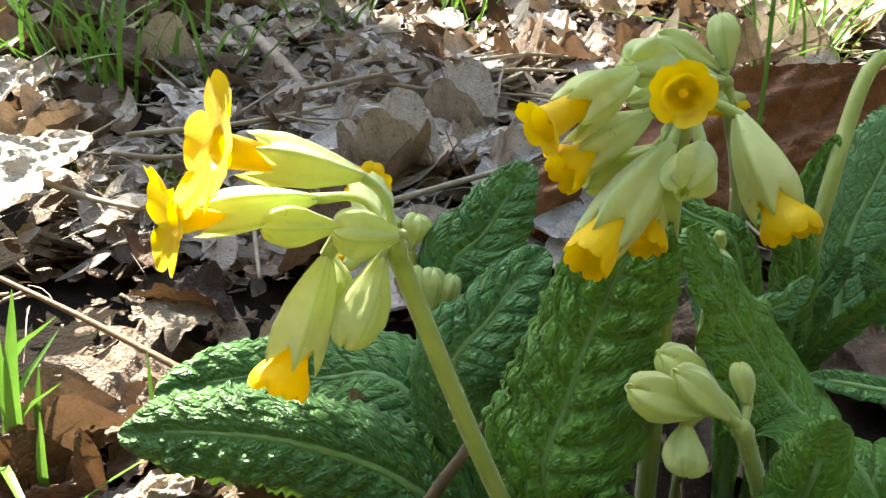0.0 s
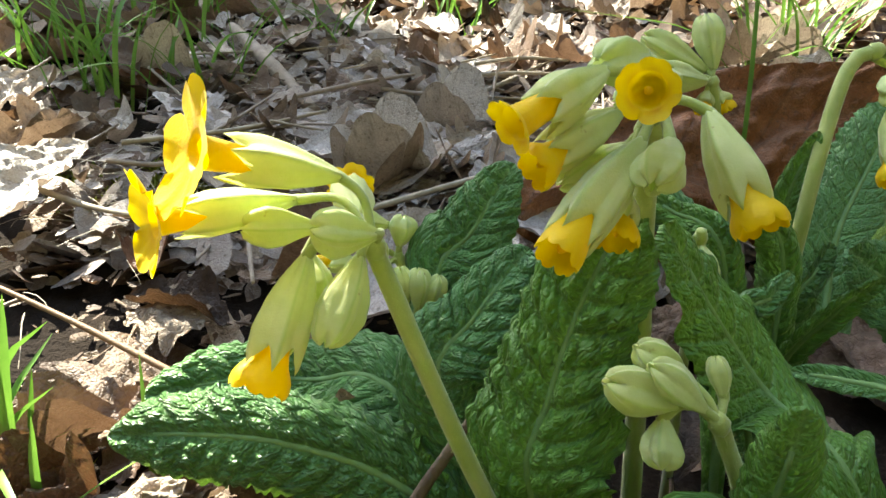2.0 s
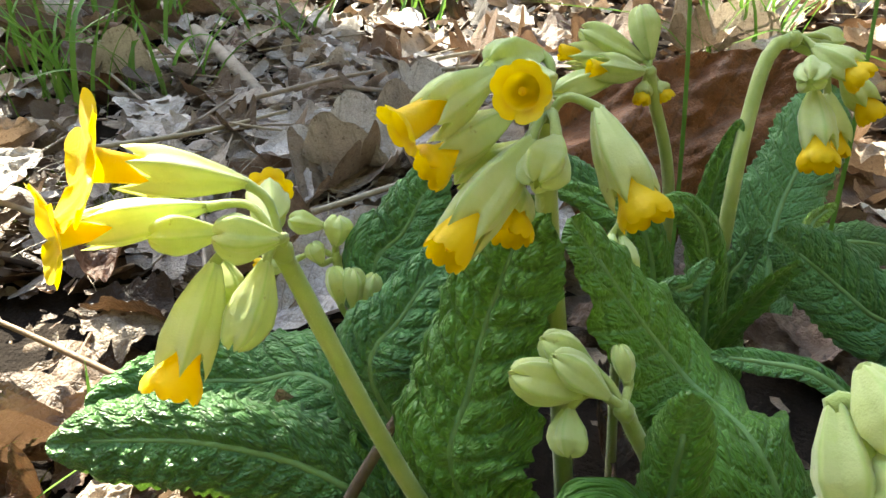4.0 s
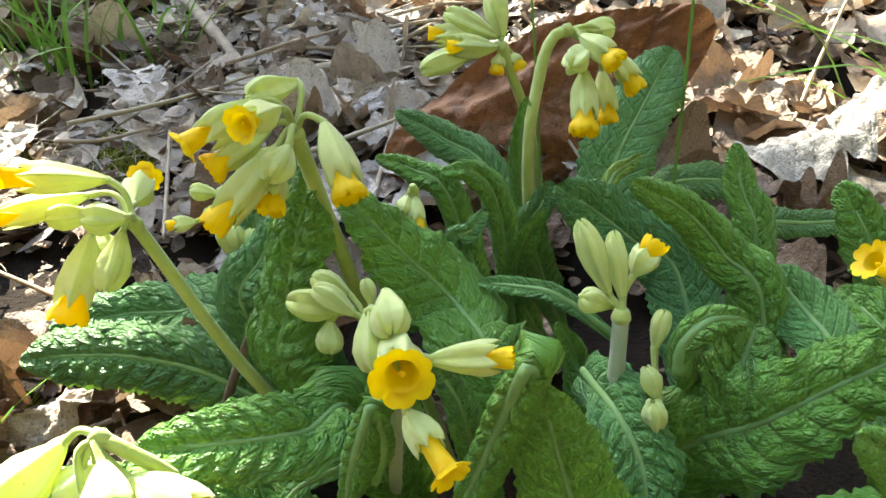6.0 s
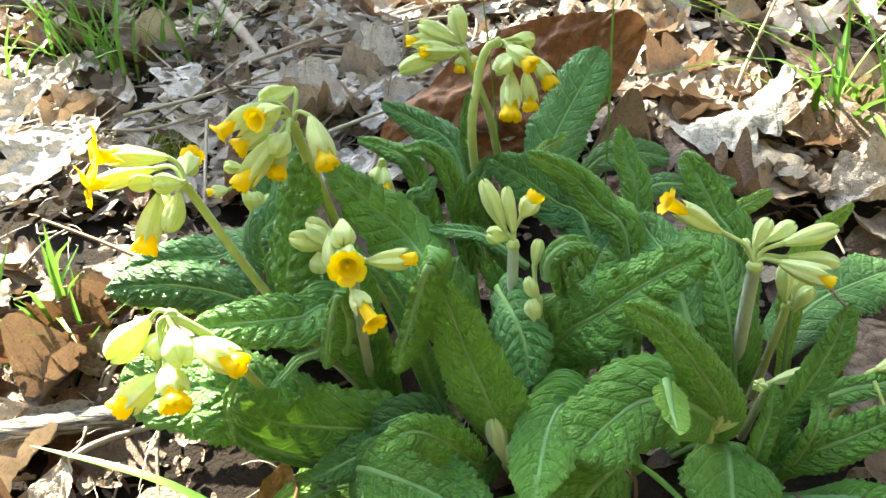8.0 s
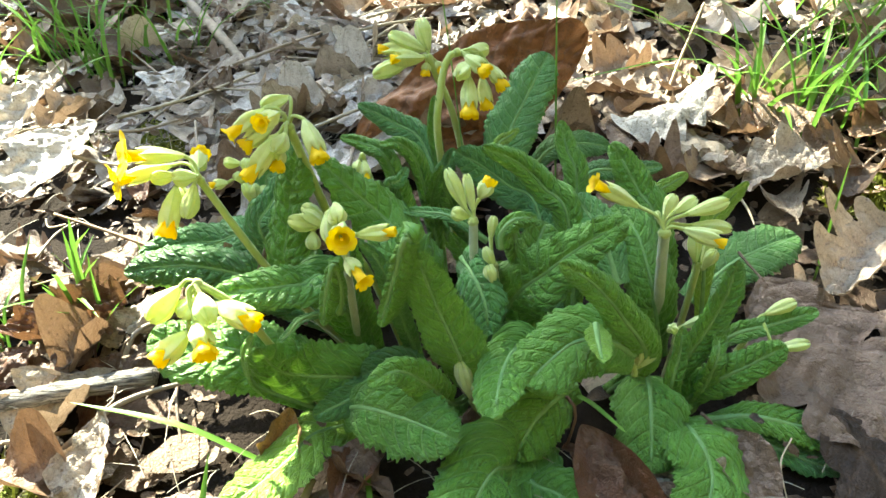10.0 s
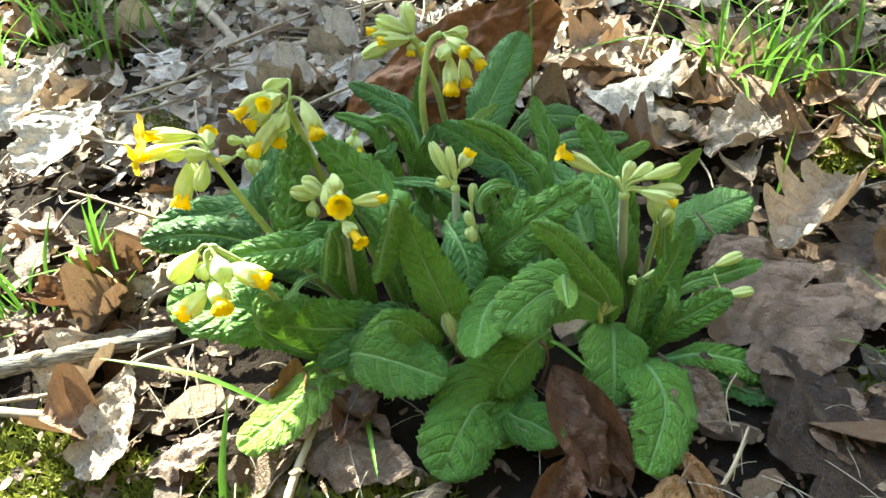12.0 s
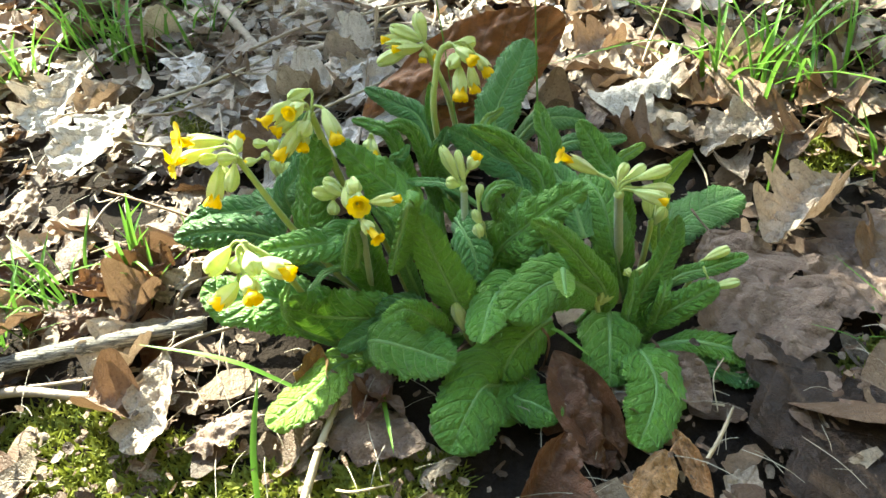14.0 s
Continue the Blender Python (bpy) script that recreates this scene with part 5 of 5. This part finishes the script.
def crumbs(name, label, n, area, size, seed, material, lift=0.008, wide=0.0):
    """A carpet of broken leaf pieces, as one mesh."""
    rng = np.random.default_rng(seed)
    verts, faces, rib = [], [], []
    x0, x1, y0, y1 = area
    for _ in range(n):
        cx, cy = rng.uniform(x0, x1), rng.uniform(y0, y1)
        if wide > 0:
            far, turn = 0.45 + wide * rng.uniform() ** 1.6, rng.uniform(0, 6.28)
            cx, cy = 0.12 + far * math.cos(turn), 0.42 + far * math.sin(turn)
        under = ((cx - 0.150) / 0.135) ** 2 + ((cy - 0.135) / 0.105) ** 2 < 1
        bare = 0.85 if under else 0.6 if 0.14 < cx < 0.30 and cy < 0.035 else (0.72 if noise.noise((cx * 17, cy * 17, 4.4)) > 0.12 and cy < 0.5 else 0.0)
        if rng.uniform() < bare:
            continue
        a, L = rng.uniform(0, 6.28), rng.uniform(*size)
        W = L * rng.uniform(0.25, 0.7)
        tx, ty, bend = rng.normal(0, 0.35), rng.normal(0, 0.35), rng.normal(0, 0.5)
        z0 = ground_height(cx, cy) + 0.002 + lift * rng.uniform() ** 1.5
        start = len(verts)
        for i in range(5):
            u = i / 4 - 0.5
            taper = 1 - (abs(u) * 1.7) ** 3 * rng.uniform(0.6, 1.0)
            for j in range(3):
                v = (j - 1) * 0.5 * max(0.1, taper) * rng.uniform(0.75, 1.2)
                px, py = u * L, v * W
                pz = px * tx + py * ty + bend * (u * u + v * v) * L + rng.normal(0, 0.02) * L
                verts.append((cx + px * math.cos(a) - py * math.sin(a), cy + px * math.sin(a) + py * math.cos(a), z0 + pz))
                rib.append(1.0 if j == 1 and rng.uniform() < 0.5 else 0.0)
        faces += grid_faces(5, 3, False, start)
    ob = new(name, mesh_of(name, verts, faces, material, {"rib": rib}))
    tagged(ob, label, "leaf litter", kind="stuff")


def leaf_carpet(n, area, seed, size, material, label):
    """Whole curled leaves heaped over each other farther off, as one mesh."""
    rng = np.random.default_rng(seed)
    kinds = []
    for k in range(9):
        me, _ = dry_leaf(("torn", "oval", "oak", "torn")[k % 4], 300 + seed * 10 + k, 0.05, rng.uniform(0.7, 1.1), rng.uniform(0.2, 0.5), material, 0.35, 3, 0.8)
        co = np.empty(len(me.vertices) * 3, dtype=np.float32)
        me.vertices.foreach_get("co", co)
        kinds.append(co.reshape(52, 25, 3)[::2, ::2])
        bpy.data.meshes.remove(me)
    verts, faces, rib = [], [], []
    nu, nv = kinds[0].shape[:2]
    mid = np.zeros((nu, nv))
    mid[:, nv // 2] = 1.0
    x0, x1, y0, y1 = area
    for _ in range(n):
        x, y = rng.uniform(x0, x1), y0 + (y1 - y0) * rng.uniform() ** 1.2
        if -0.25 < x < -0.10 and 0.29 < y < 0.46 or (0.2 < x < 0.45 and y < 0.26) or (material is DRY and -0.16 < x < 0.20 and y < 0.8 and rng.uniform() < 0.7):
            continue
        m = np.array(pose(x, y, 0.004 + 0.016 * rng.uniform(), rng.normal(0, 8), rng.normal(0, 7), rng.uniform(0, 360)))
        co = kinds[int(rng.integers(9))] * rng.uniform(*size) / 0.05
        start = len(verts)
        verts += list(co.reshape(-1, 3) @ m[:3, :3].T + m[:3, 3])
        faces += grid_faces(nu, nv, False, start)
        rib += list(mid.ravel())
    ob = new("leaf_carpet", mesh_of("leaf_carpet", verts, faces, material, {"rib": rib}))
    tagged(ob, label, "leaf litter", kind="stuff")


leaf_carpet(380, (-0.75, 1.0, 0.30, 1.25), 1, (0.035, 0.065), DRY, "curled brown oak leaves heaped behind the plants")
# Pale colour here helps the background litter look sunlit.
leaf_carpet(260, (-0.75, 1.0, 0.30, 1.25), 2, (0.035, 0.060), DRY_PALE, "paler curled leaves with sun brightness in their colour")
leaf_carpet(100, (-0.16, 0.20, 0.30, 0.85), 5, (0.03, 0.055), DRY_GREY, "weathered pinkish-grey leaves behind the plants")
leaf_carpet(110, (-0.45, -0.10, 0.06, 0.40), 3, (0.026, 0.048), DRY, "small curled brown leaves in the shade")
leaf_carpet(90, (0.30, 0.60, 0.10, 0.40), 4, (0.03, 0.055), DRY, "curled brown leaves beside the plants")
crumbs("leaf_litter", "broken brown leaf pieces covering the soil", 5200, (-0.55, 0.75, -0.12, 1.0), (0.006, 0.034), 21, CRUMB, 0.012)
# These pale pieces likewise carry sun brightness in their colour.
crumbs("pale_leaf_litter", "leaf pieces with sun brightness in their pale colour", 1200, (-0.55, 0.60, 0.30, 1.0), (0.006, 0.030), 31, CRUMB_PALE, 0.018)
crumbs("grey_leaf_litter", "weathered grey leaf and twig bits behind the plants", 1900, (-0.14, 0.20, 0.30, 0.72), (0.005, 0.026), 33, CRUMB_GREY, 0.024)
crumbs("fine_leaf_litter", "small leaf flakes and bits on the soil", 4500, (-0.28, 0.50, -0.10, 0.36), (0.0025, 0.009), 32, CRUMB, 0.016)
crumbs("leaf_flakes", "small flakes and bits lying on flat leaves", 420, (0.24, 0.44, -0.04, 0.17), (0.002, 0.007), 34, CRUMB, 0.030)
crumbs("leaf_flakes", "small flakes and bits over twigs and moss", 800, (-0.18, 0.10, -0.03, 0.16), (0.002, 0.008), 35, CRUMB, 0.030)
crumbs("distant_leaf_litter", "brown fallen leaves farther off", 7000, (-1, 1, -1, 1), (0.022, 0.065), 22, CRUMB, 0.02, 5.5)


# ---- twigs and stalks ----
def twig(name, line, radii, material, label, sides=9, rough=0.08, seed=1):
    a = np.array(line[0])
    v, f, low = tube(line, radii, sides, 30, rough, seed)
    ob = new(name, mesh_of(name, v - a, f, material, {"low": low}))
    ob.location = tuple(a)
    return tagged(ob, label, "twig", "twigs and stalks")


twig("stick", [(-0.200, 0.095, 0.012), (-0.1328, 0.1019, 0.015), (-0.070, 0.109, 0.018), (-0.006, 0.1160, 0.019)], [0.0050, 0.0056, 0.0052, 0.0046], WOOD_GREY, "grey split weathered stick lying on litter", 12, 0.16, 2)
twig("stick", [(-0.18, 0.066, 0.006), (-0.1256, 0.0835, 0.011), (-0.075, 0.074, 0.014), (-0.0383, 0.0673, 0.012)], [0.003, 0.0032, 0.0028, 0.0022], WOOD, "pale grey stick half in moss", 8, 0.1, 3)
twig("stick", [(-0.155, 0.092, 0.006), (-0.09, 0.088, 0.010), (-0.045, 0.094, 0.008)], [0.0014, 0.0013, 0.001], WOOD, "thin dry stick on the litter", 7, 0.1, 4)
twig("dry_stalk", [(-0.110, 0.254, 0.031), (-0.070, 0.236, 0.026), (-0.0209, 0.2129, 0.018), (0.02, 0.195, 0.008)], [0.0009, 0.0011, 0.0013, 0.0013], STALK, "thin brown dry stalk over litter", 7, 0.04, 5)
twig("stick", [(-0.13, 0.668, 0.022), (-0.080, 0.580, 0.018), (-0.0341, 0.5006, 0.008)], [0.005, 0.0055, 0.0045], WOOD, "pale grey stick without bark", 9, 0.06, 6)
twig("stick", [(-0.02, 0.49, 0.008), (0.05, 0.495, 0.012), (0.12, 0.485, 0.008)], [0.004, 0.0045, 0.003], WOOD, "pale grey stick without bark", 9, 0.08, 7)
twig("stick", [(0.2175, 0.4500, 0.038), (0.234, 0.430, 0.036), (0.2500, 0.4090, 0.030)], [0.0030, 0.0032, 0.0028], STRAW, "short bleached stick on leaves", 8, 0.05, 8)
twig("dry_stalk", [(0.23, 0.42, 0.014), (0.262, 0.392, 0.016), (0.290, 0.372, 0.012)], [0.0012, 0.0012, 0.001], STRAW, "thin straw-coloured stalk on litter", 6, 0.03, 9)
twig("dry_stalk", [(0.312, 0.366, 0.004), (0.330, 0.390, 0.030), (0.352, 0.416, 0.062)], [0.0012, 0.0011, 0.0008], STRAW, "thin leaning dry grass stalk", 6, 0.03, 10)
twig("dry_stalk", [(0.062, -0.02, 0.006), (0.0671, -0.0007, 0.010), (0.073, 0.027, 0.013), (0.079, 0.056, 0.008)], [0.0022, 0.0023, 0.002, 0.0016], STRAW, "thick straw-coloured dead stalk", 8, 0.06, 11)
twig("dry_stalk", [(0.032, 0.147, 0.012), (0.0457, 0.149, 0.044), (0.0590, 0.151, 0.070)], [0.0017, 0.0016, 0.0012], WOOD_DARK, "brown dead stalk beside the flower stem", 8, 0.06, 12)
twig("dry_stalk", [(-0.050, 0.080, 0.006), (-0.020, 0.100, 0.018), (0.012, 0.118, 0.012)], [0.0018, 0.0016, 0.001], WOOD, "pale broken stick on the litter", 7, 0.08, 13)
twig("dry_stalk", [(-0.035, 0.135, 0.006), (-0.028, 0.152, 0.016), (-0.012, 0.17, 0.01)], [0.0016, 0.0014, 0.001], WOOD, "grey broken stick on the litter", 7, 0.08, 14)


def scatter_twigs():
    rng = np.random.default_rng(31)
    for k in range(70):
        x, y = rng.uniform(-0.3, 0.5), rng.uniform(-0.05, 0.75)
        a, L = rng.uniform(0, 6.28), rng.uniform(0.02, 0.07)
        d = np.array((math.cos(a), math.sin(a), 0)) * L
        z = 0.004 + 0.012 * rng.uniform()
        p = np.array((x, y, z))
        q = p + d / 2 + rng.normal(0, 0.003, 3)
        e = p + d + np.array((0, 0, rng.uniform(-0.004, 0.008)))
        r = rng.uniform(0.0004, 0.0011)
        twig("twig", [p, q, e], [r, r * 0.9, r * 0.6], (STRAW, WOOD, STRAW, WOOD_DARK)[k % 4], "thin dry twig on the litter", 5, 0.06, 40 + k)


scatter_twigs()


def grey_twigs():
    """Thin pale sticks and dead stems strewn behind the plants."""
    rng = np.random.default_rng(77)
    for k in range(34):
        x, y = rng.uniform(-0.14, 0.18), rng.uniform(0.32, 0.68)
        a, L = rng.normal(0.3, 0.9), rng.uniform(0.05, 0.13)
        p = np.array((x, y, 0.014 + 0.012 * rng.uniform()))
        d = np.array((math.cos(a), math.sin(a), rng.normal(0, 0.06))) * L
        g = rng.uniform(0.0007, 0.0017)
        twig("twig", [p - d / 2, p + rng.normal(0, 0.002, 3), p + d / 2], [g, g, g * 0.7], (WOOD, BLEACHED)[k % 2], "thin grey weathered twig on the litter", 6, 0.06, 140 + k)


grey_twigs()


def dead_grass(n, area, seed):
    """Thin bleached straws lying over each other, as one mesh."""
    rng = np.random.default_rng(seed)
    verts, faces = [], []
    x0, x1, y0, y1 = area
    for _ in range(n):
        p = np.array((rng.uniform(x0, x1), rng.uniform(y0, y1), 0.004 + 0.016 * rng.uniform()))
        a, L, w = rng.uniform(0, 6.28), rng.uniform(0.012, 0.045), rng.uniform(0.00012, 0.00030)
        d = np.array((math.cos(a), math.sin(a), rng.normal(0, 0.12)))
        side = np.array((-math.sin(a), math.cos(a), 0))
        s = len(verts)
        for k in range(5):
            u = k / 4
            c = p + d * L * (u - 0.5) + np.array((0, 0, 0.002 * math.sin(3.1 * u))) + side * 0.0015 * math.sin(3 * u + a)
            ww = w * (1 - 0.6 * abs(u - 0.4))
            verts += [c - side * ww, c + np.array((0, 0, ww * 0.7)), c + side * ww]
        faces += grid_faces(5, 3, False, s)
    ob = new("dead_grass", mesh_of("dead_grass", verts, faces, BLEACHED))
    tagged(ob, "bleached grey dead grass over the litter", "dead grass", kind="stuff")


dead_grass(700, (-0.14, 0.20, 0.33, 0.70), 5)
dead_grass(90, (-0.16, 0.14, -0.03, 0.14), 9)
dead_grass(50, (0.16, 0.40, -0.04, 0.06), 10)
dead_grass(40, (-0.30, -0.05, 0.24, 0.42), 7)


# ---- grass and moss ----
def grass_mesh(blades, origin):
    """Blades: (root, tip, width, droop). One folded strip each."""
    verts, faces = [], []
    for root, tip, width, droop in blades:
        root, tip = np.array(root, dtype=float), np.array(tip, dtype=float)
        run = tip - root
        flat = np.array((run[0], run[1], 0.0))
        mid = root + run * 0.5 + np.array((0, 0, 1)) * droop * np.linalg.norm(run) - flat * 0.12
        c, t, _ = curve_through([root, mid, tip], 10)
        start = len(verts)
        side0 = unit(np.cross(run, (0.17, 0.31, 0.94)) + 1e-6)
        for i in range(10):
            s = i / 9
            w = width / 2 * (0.75 + 0.5 * s) * (1 - s ** 3) + 0.00008
            side = unit(side0 - t[i] * (side0 @ t[i]))
            up = np.cross(side, t[i])
            for v in (-1, 0, 1):
                verts.append(c[i] + side * w * v + up * w * 0.35 * abs(v) - np.array(origin))
        faces += grid_faces(10, 3, False, start)
    return mesh_of("grass", verts, faces, GRASS)


def tuft(at, n, height, spread, lean, seed, label, width=0.0028):
    rng = np.random.default_rng(seed)
    ob = thing("grass_tuft", at, label, "grass", "grass tufts")
    for _ in range(n):
        root = np.array(at) + np.append(rng.normal(0, spread * 0.3, 2), 0)
        h = height * rng.uniform(0.45, 1.0)
        tip = root + np.append(np.array(lean) * h + rng.normal(0, spread, 2), h)
        part("blade", grass_mesh([(root, tip, width * rng.uniform(0.6, 1.1), rng.uniform(0.02, 0.22))], at), ob)


def grass_blade(line_root, tip, width, droop, label):
    ob = new("wild_grass", grass_mesh([(line_root, tip, width, droop)], line_root))
    ob.location = line_root
    tagged(ob, label, "grass", "single grass shoots")


tuft((0.390, 0.335, -0.004), 36, 0.10, 0.070, (0.2, 0.1), 1, "dense bright green grass tuft", 0.0044)
tuft((0.450, 0.310, -0.004), 16, 0.09, 0.055, (0.3, 0.0), 2, "green grass tuft among fallen leaves", 0.003)
tuft((0.450, 0.210, -0.004), 12, 0.07, 0.040, (0.2, 0.1), 3, "thin yellow-green grass tuft", 0.0028)
tuft((-0.073, 0.184, -0.004), 14, 0.066, 0.020, (0.15, 0.0), 4, "small bright green grass tuft in sun", 0.0035)
tuft((-0.120, 0.165, -0.004), 17, 0.065, 0.034, (-0.2, 0.1), 5, "small bright green grass tuft in sun", 0.0032)
tuft((-0.150, 0.130, -0.004), 18, 0.065, 0.040, (-0.2, 0.0), 6, "small sunlit grass tuft among fallen leaves", 0.003)
tuft((-0.177, 0.530, -0.004), 20, 0.10, 0.05, (0.1, 0.1), 7, "tall green grass tuft among fallen leaves", 0.0036)
tuft((-0.120, 0.560, -0.004), 16, 0.09, 0.05, (0.0, 0.1), 8, "tall green grass tuft among fallen leaves", 0.0036)
tuft((-0.250, 0.590, -0.004), 20, 0.10, 0.06, (0.1, 0.0), 9, "tall green grass tuft among fallen leaves", 0.0036)
tuft((-0.310, 0.520, -0.004), 24, 0.09, 0.05, (0.1, 0.0), 10, "green grass tuft among fallen leaves", 0.0034)
tuft((-0.050, 0.680, -0.004), 16, 0.09, 0.07, (0.0, 0.1), 11, "green grass tuft among fallen leaves", 0.0034)
tuft((0.060, 0.760, -0.004), 14, 0.09, 0.07, (0.0, 0.1), 12, "green grass tuft among fallen leaves", 0.0034)
tuft((-0.200, 0.720, -0.004), 26, 0.11, 0.09, (0.0, 0.1), 13, "tall green grass tuft among fallen leaves", 0.0036)
tuft((0.500, 0.480, -0.004), 40, 0.11, 0.08, (0.0, 0.1), 14, "green grass tuft among fallen leaves", 0.0034)
tuft((0.330, 0.620, -0.004), 30, 0.10, 0.08, (0.0, 0.1), 15, "green grass tuft among fallen leaves", 0.0034)
tuft((0.560, 0.330, -0.004), 30, 0.10, 0.07, (0.0, 0.0), 16, "green grass tuft among fallen leaves", 0.0034)
tuft((0.385, 0.055, -0.004), 22, 0.035, 0.022, (0.0, 0.0), 17, "short shaded grass tuft", 0.002)
grass_blade((0.0395, 0.0042, -0.002), (0.0482, 0.0430, 0.050), 0.0036, 0.03, "upright sunlit green grass blade")
grass_blade((0.050, 0.072, 0.004), (-0.0350, 0.0915, 0.032), 0.0042, 0.06, "long sunlit grass blade lying over the litter")
grass_blade((0.190, 0.088, 0.010), (0.2130, 0.0425, 0.040), 0.0035, 0.10, "pale grass blade bent over a leaf")
grass_blade((0.344, 0.165, -0.004), (0.357, 0.186, 0.064), 0.003, 0.05, "single upright green grass blade")
grass_blade((0.158, 0.262, -0.004), (0.150, 0.305, 0.190), 0.0022, 0.02, "tall thin dark grass stem")
grass_blade((0.215, 0.262, -0.004), (0.222, 0.300, 0.160), 0.0018, 0.02, "tall thin dark grass stem")
grass_blade((-0.070, 0.183, -0.003), (-0.050, 0.178, 0.078), 0.0042, 0.02, "broad upright sunlit grass blade")
grass_blade((-0.072, 0.185, -0.003), (-0.062, 0.186, 0.066), 0.0036, 0.02, "upright bright green grass blade")
grass_blade((-0.056, 0.170, -0.003), (-0.046, 0.168, 0.050), 0.003, 0.04, "short bright green grass blade")
grass_blade((0.100, 0.075, 0.004), (0.112, 0.012, 0.020), 0.0026, 0.06, "thin grass blade beside the rosette")
grass_blade((-0.060, 0.155, -0.003), (-0.010, 0.168, 0.046), 0.0024, 0.05, "thin grass blade under a leaf")
grass_blade((-0.030, 0.182, -0.003), (-0.036, 0.205, 0.040), 0.002, 0.03, "thin upright green grass blade")


def moss_patch(at, radius, n, seed):
    rng = np.random.default_rng(seed)
    verts, faces = [], []
    for _ in range(n):
        rr, a = radius * math.sqrt(rng.uniform()), rng.uniform(0, 6.28)
        x, y = at[0] + rr * math.cos(a), at[1] + rr * 0.7 * math.sin(a)
        h = rng.uniform(0.003, 0.011) * (1 - 0.5 * rr / radius)
        d = rng.normal(0, 0.004, 2)
        z = ground_height(x, y) + 0.001
        w = rng.uniform(0.0003, 0.0008)
        s = len(verts)
        b = rng.uniform(0, 6.28)
        ox, oy = w * math.cos(b), w * math.sin(b)
        verts += [(x - ox, y - oy, z), (x + ox, y + oy, z), (x + d[0] * 0.6 + ox * 1.5, y + d[1] * 0.6 + oy * 1.5, z + h * 0.6), (x + d[0] * 0.6 - ox * 1.5, y + d[1] * 0.6 - oy * 1.5, z + h * 0.6), (x + d[0], y + d[1], z + h)]
        faces += [(s, s + 1, s + 2, s + 3), (s + 3, s + 2, s + 4)]
    ob = new("moss", mesh_of("moss", verts, faces, MOSS, smooth=False))
    tagged(ob, "yellow-green moss cushion on the soil", "moss", kind="stuff")


moss_patch((-0.085, 0.045), 0.060, 2700, 1)
moss_patch((-0.020, 0.022), 0.050, 1700, 2)
moss_patch((0.055, 0.008), 0.034, 1300, 7)
moss_patch((0.110, 0.006), 0.035, 1500, 3)
moss_patch((-0.066, 0.184), 0.012, 700, 9)
moss_patch((0.382, 0.048), 0.034, 2600, 4)
moss_patch((-0.120, 0.400), 0.060, 2000, 5)
moss_patch((0.420, 0.240), 0.040, 1200, 6)
